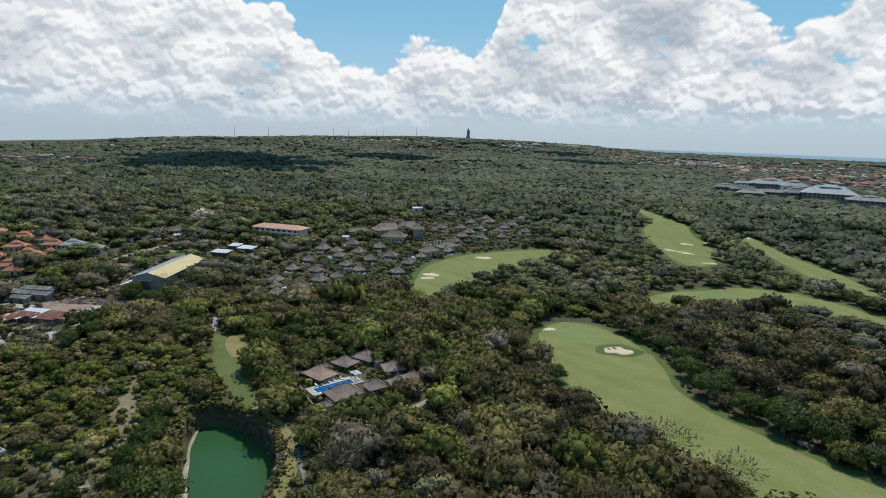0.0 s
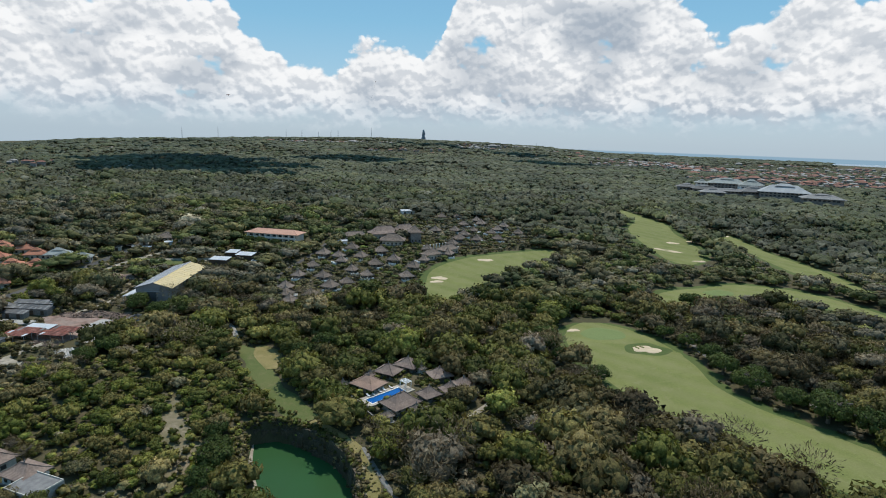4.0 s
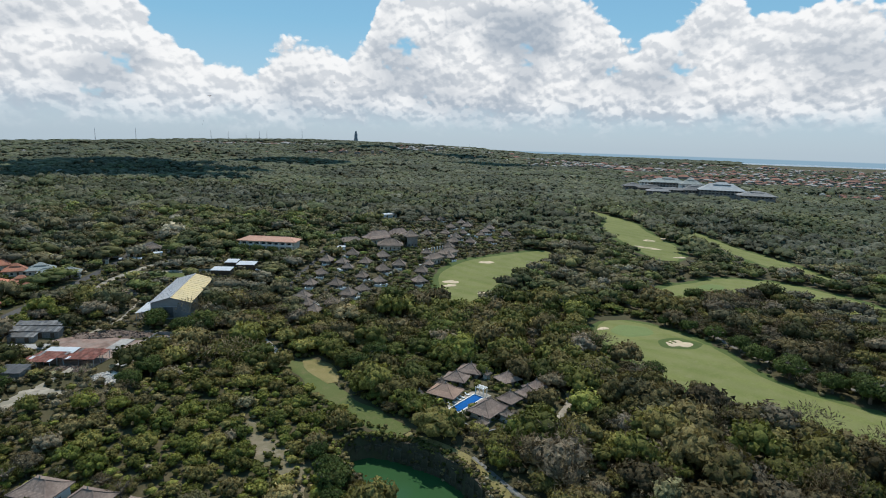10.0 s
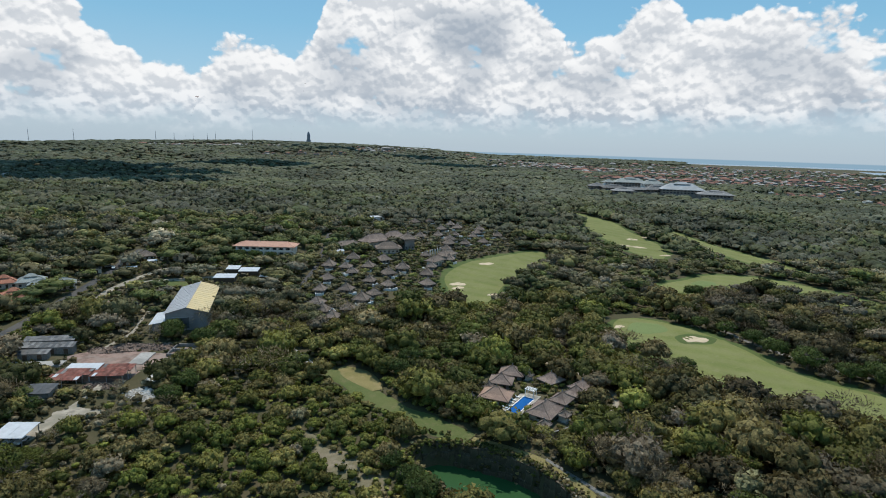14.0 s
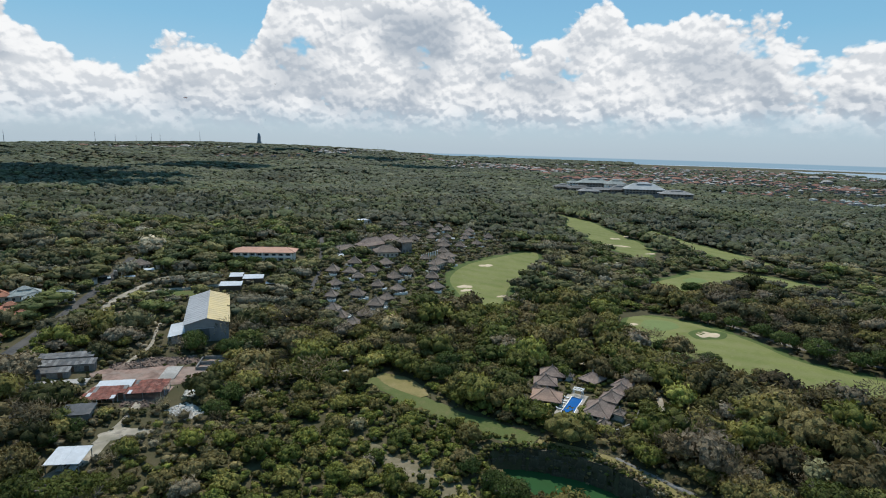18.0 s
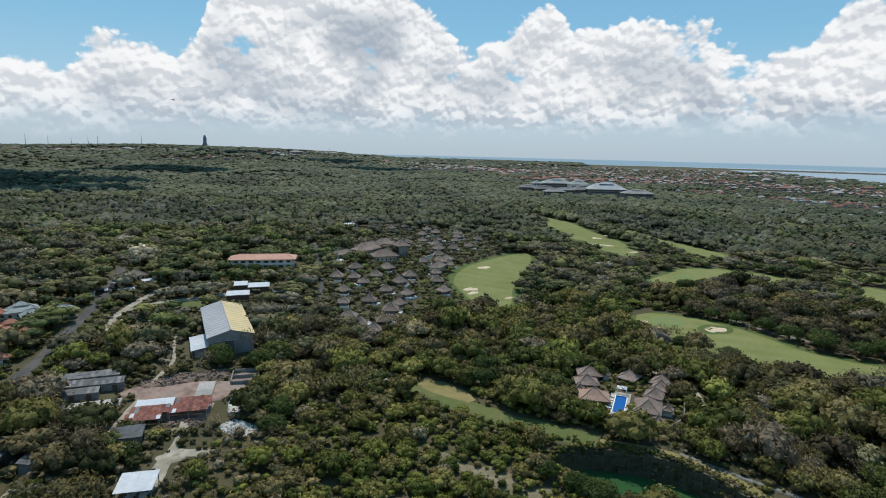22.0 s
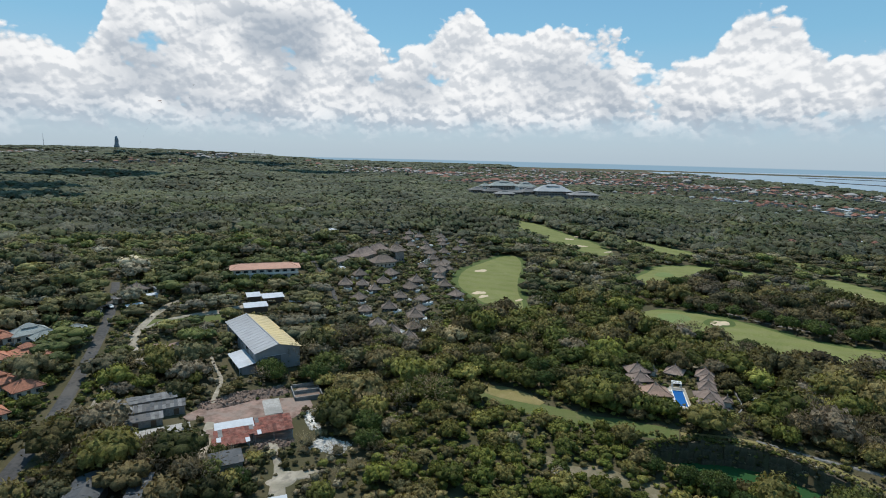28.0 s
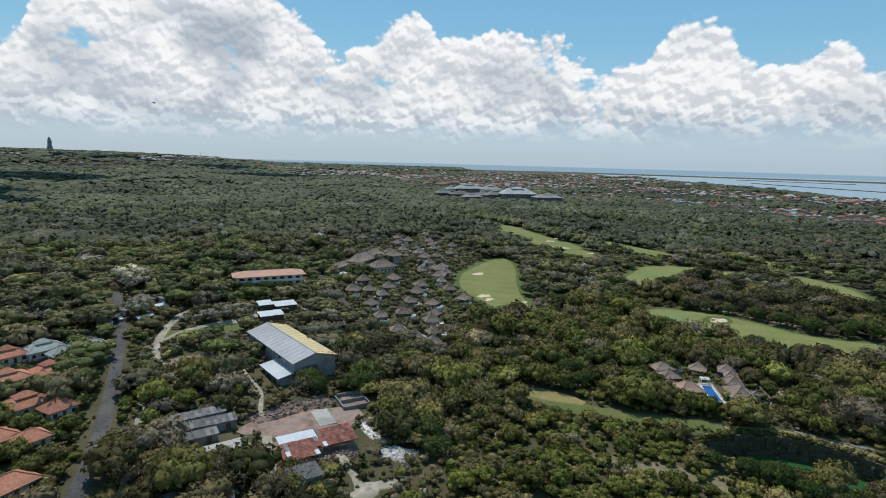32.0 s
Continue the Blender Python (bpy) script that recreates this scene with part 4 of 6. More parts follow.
# cottages of the hotel village
COT = "small guest cottage with a steep weathered shingle roof"
COTTAGES = [(-86.5, 352.6), (-92.4, 334), (-96, 312.5), (-70, 365), (-78, 333), (-71.7, 316.5), (-81, 303), (-90, 292.4), (-47.8, 361), (-62, 348), (-65.5, 393.6), (-83, 378),
            (-63, 325), (8, 418), (-15, 376), (2.4, 392), (22, 516), (38, 502), (30, 463), (29, 434), (-22.8, 359), (7, 511), (14, 460), (24, 483), (40, 488), (44.5, 458),
            (59, 482), (68, 461), (-2.6, 455), (15.5, 433), (2.3, 405), (-9.3, 374.7), (6.4, 385), (-27.6, 340), (-73, 375), (-94, 302), (-58, 376), (-45, 390), (-36, 372), (52, 470), (-52, 340), (47, 440), (-12, 402), (20, 446)]
rg = random.Random(4)
kept = []
first_cottage = None
for x, y in COTTAGES:
    if any(math.hypot(x - a, y - b) < 8.5 for a, b in kept):
        continue
    kept.append((x, y))
    rot = rg.choice((-12, 20, 65, -30))
    if first_cottage is None:
        first_cottage = hip_house("cottage", COT, "cottage", x, y, 5.0, 4.6, rot, 2.2, 3.4, 0.3, 1.6, "thatch", "stonewall", "hotel cottages", 0.2)
    else:
        c_ = copy_thing(first_cottage, on_land(x, y, rot) @ Matrix.Diagonal((rg.uniform(0.9, 1.18),) * 3).to_4x4())
        FOOT.append((x, y, 4.4))


def terrace():
    t_ = thing("terrace", pose(0, 0, 0), "white paved cottage terrace with a low parapet", "terrace", "cottage terraces")
    part("slab", Geo().box(-2.2, -1.2, -0.9, 2.2, 1.2, 0.5), M["white"], t_)
    for x0, y0, x1, y1 in ((-2.2, -1.2, 2.2, -1.05), (-2.2, -1.05, -2.05, 1.2), (2.05, -1.05, 2.2, 1.2)):
        part("parapet", Geo().box(x0, y0, 0.5, x1, y1, 1.2), M["white"], t_)
    return t_


ter = terrace()
first = True
for x, y in kept:
    for k in range(rg.choice((1, 1, 2))):
        a = radians(rg.choice((-65, -40, -100, 200)) + k * 50)
        tx, ty = x + 5.2 * math.cos(a), y + 5.2 * math.sin(a)
        m = on_land(tx, ty, math.degrees(a) + 90, 0.0)
        if first:
            ter.matrix_basis, first = m, False
        else:
            copy_thing(ter, m)
        FOOT.append((tx, ty, 2.4))

# lobby buildings of the hotel
LOB = "large hotel hall with a long weathered brown hipped roof"
hip_house("hotel_hall", LOB, "hotel", -44, 432, 20, 9, 28, 4.5, 5.0, 12, 2.0, "browntile", "plaster", "hotel halls")
hip_house("hotel_hall", LOB, "hotel", -28, 441, 15, 8, 30, 5.0, 4.5, 9, 2.0, "browntile", "plaster", "hotel halls")
hip_house("hotel_hall", "hotel hall with a broad grey shingle roof", "hotel", -37, 415, 15, 10, -5, 4.0, 4.2, 6, 2.0, "thatch", "plaster", "hotel halls")
hip_house("hotel_hall", "long low hotel wing with a grey shingle roof", "hotel", -66, 424, 17, 6, 25, 3.5, 2.6, 11, 1.5, "thatch", "white", "hotel halls")
hip_house("hotel_tower", "square dark stone hotel tower under a steep pyramid roof", "tower", -20.3, 425, 8, 8, 12, 8.2, 4.6, 0.3, 1.6, "thatch", "stonewall", openings=True)
hip_house("hotel_wing", "long hotel wing with a grey shingle roof", "hotel", 3, 398, 15, 6, 42, 4, 3.2, 8, 1.4, "thatch", "plaster", "hotel wings")
hip_house("hotel_wing", "long hotel wing with a grey shingle roof", "hotel", -10, 384, 12, 6, 38, 4, 3.2, 6, 1.4, "thatch", "plaster", "hotel wings")
for i in range(9):
    x, y = -14 + i * 2.4, 404 + i * 1.7
    post = thing("pergola_column", on_land(x, y, 35, 0), "white pergola column by the hotel hall", "column", "pergola columns")
    part("shaft", Geo().box(-0.25, -0.25, -0.4, 0.25, 0.25, 3.0), M["white"], post)
    part("cap", Geo().box(-0.4, -0.4, 3.0, 0.4, 0.4, 3.25), M["white"], post)
    FOOT.append((x, y, 2.2))
shed("shed", "small building with a bright white roof in the trees", "shed", -24.4, 533.6, 13, 7, 15, 3.2, 0.9, "palemetal", "white", "white-roofed sheds", "gable")
shed("shed", "small building with a bright white roof in the trees", "shed", 11, 552, 13, 7, 15, 3.2, 0.9, "palemetal", "white", "white-roofed sheds", "gable")
shed("shed", "small building with a bright white roof in the trees", "shed", -74, 408, 7, 5, 15, 3.0, 0.6, "palemetal", "white", "white-roofed sheds", "gable")

# long block with the orange roof
school = hip_house("long_block", "long two-storey block with an orange tiled hipped roof", "building", -121.5, 409.5, 38, 12, -16, 6.4, 2.4, 28, 1.6, "orangetile", "plaster", flare=0.0, openings=False, finial=False)
for i in range(9):
    u = -18 + i * 4.5
    part("column", Geo().box(u - 0.25, -7.3, -0.8, u + 0.25, -6.8, 6.4), M["white"], school)
    for z in (0.9, 4.0):
        if i < 8:
            wn = part("window", Geo().box(u + 0.9, -6.08, z, u + 3.6, -5.96, z + 1.6), M["white"], school)
            part("pane", Geo().box(u + 1.05, -6.12, z + 0.12, u + 3.45, -6.0, z + 1.48), M["glass"], wn)
part("gallery", Geo().box(-19, -7.4, 3.1, 19, -6.0, 3.4), M["white"], school)
part("railing", Geo().box(-19, -7.4, 3.4, 19, -7.3, 4.2), M["white"], school)
for u in (-14, 0, 14):
    FOOT.append((-121.5 + u * math.cos(radians(-16)), 409.5 + u * math.sin(radians(-16)), 6.5))

# huts with white roofs
for x, y, w_, d_ in ((-144, 354.5, 11, 7), (-140.5, 370, 6.6, 7), (-131.4, 366, 10.6, 7.4)):
    shed("hut", "low hut with a pale metal gable roof", "hut", x, y, w_, d_, -10, 2.8, 0.7, "palemetal", "wood", "pale-roofed huts", "mono")
shed("hut", "little hut with a pale flat roof", "hut", -122, 357, 6, 4, -10, 2.2, 0.3, "palemetal", "wood", "pale-roofed huts", "mono")

# the great warehouse
WH = thing("warehouse", pose(-155.1, 309.0, 5.1, 0, 0, -1.2), "big warehouse with a roof half grey, half yellow metal", "warehouse")
WL, WW, EH, RH = 23.8, 8.8, 7.2, 9.7
part("wall", Geo().add([(-WW, -WL, -1), (WW, -WL, -1), (WW, WL, -1), (-WW, WL, -1), (-WW, -WL, EH), (WW, -WL, EH), (WW, WL, EH), (-WW, WL, EH), (0, -WL, RH - 0.1), (0, WL, RH - 0.1)],
                       [(0, 1, 5, 8, 4), (1, 2, 6, 5), (2, 3, 7, 9, 6), (3, 0, 4, 7)]), M["wallmetal"], WH)
for s, mt, lab in ((-1, "greymetal", "grey metal roof slope"), (1, "yellowmetal", "faded yellow metal roof slope")):
    vs = [(s * (WW + 0.7), -WL - 0.7, EH - 0.15), (s * (WW + 0.7), WL + 0.7, EH - 0.15), (0, WL + 0.7, RH), (0, -WL - 0.7, RH)]
    slope = part("roof_slope", Geo().add(vs + [(p[0], p[1], p[2] + 0.14) for p in vs], [(0, 1, 2, 3), (7, 6, 5, 4), (0, 4, 5, 1), (1, 5, 6, 2), (2, 6, 7, 3), (3, 7, 4, 0)]), M[mt], WH, lab)
    for i in range(15):
        yy = -WL + (i + 0.5) * 2 * WL / 15
        part("seam", Geo().tube([(s * (WW + 0.7), yy, EH + 0.02), (0, yy, RH + 0.16)], [0.07, 0.07], 4), M[mt], slope)
part("ridge_cap", Geo().tube([(0, -WL - 0.8, RH + 0.12), (0, WL + 0.8, RH + 0.12)], [0.3, 0.3], 6), M["greymetal"], WH)
for i in range(8):
    yy = -WL + 2.5 + i * 6
    part("pilaster", Geo().box(-WW - 0.22, yy - 0.2, -1, -WW, yy + 0.2, EH - 0.2), M["steel"], WH)
dr = part("door", Geo().box(-4, -WL - 0.12, -0.2, 1, -WL + 0.02, 5), M["darksheet"], WH, "tall dark sliding door")
part("rail", Geo().box(-6, -WL - 0.2, 5, 3, -WL, 5.2), M["steel"], dr)
for yy in (-12, 4, 14):
    part("window", Geo().box(-WW - 0.1, yy, 4.6, -WW + 0.02, yy + 3, 6.0), M["glass"], WH)
for yy in (-18, -9, 0, 9, 18):
    FOOT.append((-155.2, 309 + yy * 1.15, 9.6))
lean = thing("lean_to", pose(-167.6, 294.0, 4.2, 0, 0, -1.2), "low lean-to with a pale metal roof against a warehouse", "lean-to")
vs = [(-3.4, -9.2, 3.4), (3.2, -9.2, 4.4), (3.2, 9.2, 4.4), (-3.4, 9.2, 3.4)]
part("roof", Geo().add(vs + [(p[0], p[1], p[2] + 0.1) for p in vs], [(3, 2, 1, 0), (4, 5, 6, 7), (0, 1, 5, 4), (1, 2, 6, 5), (2, 3, 7, 6), (3, 0, 4, 7)]), M["palemetal"], lean)
for yy in (-8.6, -2.9, 2.9, 8.6):
    part("post", Geo().box(-3.1, yy - 0.1, -1, -2.9, yy + 0.1, 3.5), M["steel"], lean)
part("wall", Geo().box(-2.0, -8.5, -1, 2.9, 8.5, 3.3), M["wallmetal"], lean)
FOOT.append((-169, 289, 6)), FOOT.append((-169, 299, 6))

# houses with terracotta roofs west of the road
HOUSES = [(-237, 328, 8.4, 7, 20, "redtile"), (-231, 320, 5, 4.6, 20, "redtile"), (-249, 326, 9, 6.4, 15, "redtile"), (-248, 347, 8.5, 6, 15, "redtile"), (-245.5, 306, 10, 7, 20, "redtile"),
          (-237.5, 299, 6.4, 5.4, 22, "redtile"), (-237, 349, 9.5, 6, 18, "greytile"), (-231, 342, 7, 4.6, 18, "greytile"), (-254, 287, 8, 6, 20, "redtile"), (-246, 283, 6, 5, 20, "redtile"),
          (-262, 318, 8, 6, 10, "redtile"), (-265, 338, 9, 6, 15, "redtile"), (-275, 358, 10, 7, 10, "redtile"), (-221, 345, 7, 6, 15, "greytile"), (-260, 356, 8, 6, 15, "redtile"), (-262, 300, 7, 6, 30, "redtile"),
          (-290, 345, 9, 6, 10, "redtile"), (-300, 365, 9, 7, 20, "redtile"), (-285, 322, 8, 6, 0, "redtile"), (-252, 262, 8, 6, 25, "redtile")]
for x, y, w_, d_, rot, roof in HOUSES:
    lab = "house with an orange terracotta hipped roof among trees" if roof == "redtile" else "house with a pale grey-green hipped roof among trees"
    hs = hip_house("house", lab, "house", x, y, w_ * 1.28, d_ * 1.25, rot, 3.2, 2.6, None, 0.9, roof, "plaster", "houses west of the road", 0.0, True, False)
    if w_ > 8:
        up = part("upper_roof", hip_shell(w_ * 0.6, d_ * 0.62, 5.4, 1.5, 1.2, 0.2), M[roof], hs)
        part("upper_wall", Geo().box(-w_ * 0.24, -d_ * 0.24, 3.6, w_ * 0.24, d_ * 0.24, 5.4), M["plaster"], hs)

# compound by the end of the road
hip_house("house", "dark-roofed house with pale outbuildings in the trees", "house", -192.6, 396, 8, 7, 20, 3.0, 3.2, 0.5, 1.2, "thatch", "white")
for x, y, w_, d_, rf in ((-202, 384, 4.5, 3, "asbestos"), (-187, 385, 4.5, 2.4, "palemetal"), (-196.5, 371.5, 7, 1.6, "palemetal"), (-213, 370, 5, 3.6, "asbestos"), (-182, 396, 5, 3, "asbestos")):
    shed("shed", "small outbuilding with a pale sheet roof", "shed", x, y, w_, d_, 15, 2.6, 0.5, rf, "plaster", "outbuildings")

# works yard: long grey sheds
SH = "long open shed with a grey corrugated roof"
shed("long_shed", SH, "shed", -204.5, 272.2, 18, 2.9, -6, 3.4, 0.9, "asbestos", "stonewall", "grey sheds")
shed("long_shed", SH, "shed", -204, 266.4, 20, 3.2, -8, 2.9, 0.9, "asbestos", "stonewall", "grey sheds")
shed("long_shed", SH, "shed", -206.5, 260.8, 10, 3.2, -6, 2.6, 0.6, "asbestos", "stonewall", "grey sheds")
shed("long_shed", "shed with a grey corrugated roof set crosswise", "shed", -217.2, 268.5, 8, 2.8, 68, 2.6, 0.5, "asbestos", "stonewall", "grey sheds")
yard = thing("concrete_yard", pose(-205, 254.5, at(-205, 254.5) + 0.2, 0, 0, -6), "swept pale concrete forecourt of the sheds", "yard", kind="structure")
for i in range(5):
    part("slab", Geo().box(-10.4 + i * 4.2, -3, -0.4, -6.3 + i * 4.2, 2.8, 0.06 - 0.02 * (i % 2)), M["concrete"], yard)
FOOT.append((-210, 255, 5)), FOOT.append((-200, 255, 5)), FOOT.append((-204, 262, 6))

# red rusted shed and the cut stone tanks
for i, (x, y, w_, d_, rf, lab) in enumerate(((-184.2, 241.6, 10.6, 4.6, "palemetal", "open shed with a whitened sheet roof in a red yard"), (-173.4, 239.4, 11.4, 5.0, "rust", "open shed with a rusted red sheet roof"),
                                             (-185.6, 236.6, 10.6, 4.4, "rust", "open shed with a rusted red sheet roof"), (-174.6, 234.2, 11.0, 4.2, "rust", "open shed with a rusted red sheet roof"),
                                             (-187.6, 231.8, 9.6, 4.0, "rust", "open shed with a rusted red sheet roof"))):
    shed("red_shed", lab, "shed", x, y, w_, d_, -10, 2.9, 0.35, rf, "plaster", "rusted sheds", "mono", True, 0.1)
slab = thing("loading_slab", pose(-168.2, 255, at(-168.2, 255) + 0.3, 0, 0, -12), "pale concrete slab in the red yard", "slab")
part("slab", Geo().box(-2.8, -6, -0.6, 2.8, 6, 0.12), M["concrete"], slab)
part("kerb", Geo().box(2.8, -6, -0.6, 3.0, 6, 0.25), M["concrete"], slab)
tank = thing("stone_tank", pose(-153.5, 261, at(-153.5, 261), 0, 0, -12), "open rectangular concrete tanks side by side", "tank")
for x0, y0, x1, y1 in ((-5, -6, 5, -5.6), (-5, 5.6, 5, 6), (-5, -6, -4.6, 6), (4.6, -6, 5, 6), (-5, -0.2, 5, 0.2)):
    part("wall", Geo().box(x0, y0, -0.6, x1, y1, 1.5), M["stonewall"], tank)
part("floor", Geo().box(-4.6, -5.6, -0.6, 4.6, 5.6, 0.25), M["rubble"], tank)
FOOT.append((-153.5, 261, 7))

# carport, dark sheds and low house near the path of the camera
cp = shed("carport", "open carport with a white curved metal roof", "carport", -188.4, 194.6, 8.0, 7.2, -14, 3.2, 0.7, "palemetal", "plaster", "", "mono", True)
shed("long_shed", "long shed with a dark corrugated roof among trees", "shed", -224.5, 224.6, 17, 8, 66, 3.6, 1.2, "darksheet", "stonewall", "dark sheds", "gable")
shed("long_shed", "narrow shed with a dark corrugated roof among trees", "shed", -212.5, 221, 12, 3.6, 70, 3.0, 0.6, "darksheet", "stonewall", "dark sheds")
shed("shed", "small shed with a dark sheet roof behind a round bush", "shed", -191.5, 222, 8, 6, -8, 3.2, 0.6, "darksheet", "stonewall", "dark sheds")

# low house on the slope close to the camera's line
hip_house("house", "low house with a brown tiled hipped roof and white ridges", "house", -152.5, 151, 9.5, 7, -24, 4.0, 2.6, 3.2, 0.9, "browntile", "white", "terraced house roofs")
hip_house("house", "low house with a brown tiled hipped roof and white ridges", "house", -128.5, 141, 8, 6.5, -24, 3.0, 2.2, 2.6, 0.8, "browntile", "white", "terraced house roofs")
hip_house("house", "low house with a brown tiled hipped roof and white ridges", "house", -140.5, 146.5, 9, 6.5, -24, 3.2, 2.4, 3.0, 0.8, "browntile", "plaster", "terraced house roofs")
FOOT.append((-135, 143.5, 3.5)), FOOT.append((-146, 149, 3.5))
terr = thing("roof_terrace", on_land(-122.5, 134.5, -24), "stepped grey roof terrace with white edges", "terrace")
part("slab", Geo().box(-5, -4, -1.5, 5, 4, 3.2), M["concrete"], terr)
part("paving", Geo().box(-4.8, -3.8, 3.2, 4.8, 3.8, 3.3), M["asbestos"], terr)
for x0, y0, x1, y1 in ((-5, -4, 5, -3.8), (-5, 3.8, 5, 4), (-5, -3.8, -4.8, 3.8), (4.8, -3.8, 5, 3.8)):
    part("parapet", Geo().box(x0, y0, 3.2, x1, y1, 3.6), M["plaster"], terr)
FOOT.append((-122.5, 134.5, 5))


def car(x, y, rot, label):
    c = thing("car", on_land(x, y, rot, -0.25), label, "car", "parked cars")
    prof = [(-2.1, 0.35), (-2.1, 0.8), (-1.9, 0.95), (-1.4, 1.0), (-0.9, 1.45), (0.7, 1.48), (1.25, 1.0), (2.0, 0.9), (2.15, 0.7), (2.15, 0.35)]
    n = len(prof)
    part("body", Geo().add([(px, -0.85, pz) for px, pz in prof] + [(px, 0.85, pz) for px, pz in prof],
                           [tuple(range(n - 1, -1, -1)), tuple(range(n, 2 * n))] + [(i, (i + 1) % n, (i + 1) % n + n, i + n) for i in range(n)]), M["carpaint"], c)
    part("window", Geo().box(-1.1, -0.87, 1.02, 0.9, 0.87, 1.36), M["glass"], c)
    for sx in (-1.3, 1.3):
        for sy in (-0.8, 0.8):
            part("wheel", Geo().tube([(sx, sy - 0.1, 0.32), (sx, sy + 0.1, 0.32)], [0.32, 0.32], 10), M["rubber"], c)
    return c


car(-189.5, 194, 70, "grey car parked under a carport")
car(-186.6, 193.4, 70, "grey car parked under a carport")
car(-209, 379, 20, "pale car parked at the end of the road")
car(-206, 377, 100, "pale car parked at the end of the road")

# rubble heaps
rgn = np.random.RandomState(9)


def rubble(name, label, mat, n, centre, sx, sy, rot, size, heap):
    """A heap of broken blocks: the nearest are parts, lying one on another."""
    t_ = thing(name, pose(centre[0], centre[1], 0, 0, 0, rot), label, "rubble")
    shapes = []
    for k in range(5):
        g = Geo().box(-1, -0.7, -0.6, 1, 0.7, 0.6)
        g.v = [tuple(np.array(p) * (1 + rgn.uniform(-0.35, 0.25, 3))) for p in g.v]
        shapes.append(g.mesh("block", M[mat]))
    c, s = math.cos(radians(rot)), math.sin(radians(rot))
    core, gw = Geo(), 10
    pts = []
    for j in range(gw + 1):
        for i in range(gw + 1):
            u, v = i / gw * 2 - 1, j / gw * 2 - 1
            X, Y = u * sx, v * sy
            hz = heap * max(0, 1 - u ** 4) * max(0, 1 - v ** 4) * (0.6 + 0.4 * math.sin(5 * u + 3 * v))
            pts.append((X, Y, at(centre[0] + c * X - s * Y, centre[1] + s * X + c * Y) - 0.3 + hz + rgn.uniform(0, 0.4)))
    core.add(pts, [(j * (gw + 1) + i, j * (gw + 1) + i + 1, (j + 1) * (gw + 1) + i + 1, (j + 1) * (gw + 1) + i) for j in range(gw) for i in range(gw)])
    part("mound", core, M[mat], t_)
    for k in range(n):
        u, v = rgn.uniform(-1, 1, 2)
        X, Y = u * sx, v * sy
        hz = heap * max(0, 1 - u ** 4) * max(0, 1 - v ** 4) * (0.6 + 0.4 * math.sin(5 * u + 3 * v))
        b = new("block", shapes[k % 5])
        b.parent = t_
        q = size * rgn.uniform(0.5, 1.5)
        b.matrix_basis = pose(X, Y, at(centre[0] + c * X - s * Y, centre[1] + s * X + c * Y) + hz - 0.05, *rgn.uniform(-50, 50, 2), rgn.uniform(0, 360)) @ Matrix.Diagonal((q, q, q, 1))
    for u in (-0.8, -0.4, 0, 0.4, 0.8):
        FOOT.append((centre[0] + c * u * sx, centre[1] + s * u * sx, min(sx, sy) * 0.9))
    return t_


rubble("rubble_bank", "long bank of broken reddish-brown stone", "rubble", 290, (-174, 266.5), 16, 4.2, 4, 0.36, 1.5)
rubble("rubble_heap", "heap of broken white stone blocks", "whitestone", 260, (-161.5, 221), 5.5, 4.5, -50, 0.26, 0.9)
rubble("rubble_heap", "strip of scattered white stone blocks", "whitestone", 150, (-160, 240), 2, 8, -10, 0.24, 0.3)
rubble("rubble_heap", "heap of broken stone and timber by a track", "rubble", 170, (-189, 318), 8, 4.5, 12, 0.4, 1.1)
rubble("rubble_heap", "heap of broken red brick before a shed", "rubble", 110, (-176, 229.5), 6, 2.6, -15, 0.34, 0.7)
rubble("rubble_heap", "scattered red tiles and broken stone in a glade", "rubble", 60, (-121, 287), 4.5, 3, 20, 0.32, 0.4)
rubble("rubble_heap", "pale stony outcrop on the sandy slope", "whitestone", 60, (-93, 126.5), 5, 2, -25, 0.3, 0.3)

# cut rock face of the quarry, block on block
face = tagged(new("wall_quarry"), "sheer cut face of dark weathered limestone blocks above the pond", "cliff", kind="structure")
shapes = []
for k in range(6):
    g = Geo().box(-1, -0.6, -1, 1, 0.6, 1)
    g.v = [tuple(np.array(p) * (1 + rgn.uniform(-0.16, 0.1, 3))) for p in g.v]
    shapes.append(g.mesh("rock_block", M["rock"]))
rim = curve_points([(*p, 0) for p in QUARRY[:8]], 2.1)[:, :2]
for i in range(len(rim) - 1):
    (ax, ay), (bx, by) = rim[i], rim[i + 1]
    rt_ = math.degrees(math.atan2(by - ay, bx - ax))
    nx_, ny_ = (by - ay), -(bx - ax)
    ln = math.hypot(nx_, ny_)
    top = at(ax, ay)
    for lev in range(4):
        hz = (2.6, 2.9, 2.5, 2.7)[lev] * rgn.uniform(1.0, 1.35)
        b = new("rock_block", shapes[(i * 5 + lev * 3) % 6])
        b.parent = face
        off = -0.1 + rgn.uniform(-0.45, 0.5) + lev * 0.2
        b.matrix_basis = pose((ax + bx) / 2 + nx_ / ln * off, (ay + by) / 2 + ny_ / ln * off, top - 1.5 - lev * 2.6 + rgn.uniform(-0.5, 0.3), rgn.uniform(-3, 3), rgn.uniform(-4, 4), rt_ + rgn.uniform(-9, 9)) @ Matrix.Diagonal((ln * rgn.uniform(0.5, 0.66), 1, hz / 2, 1))

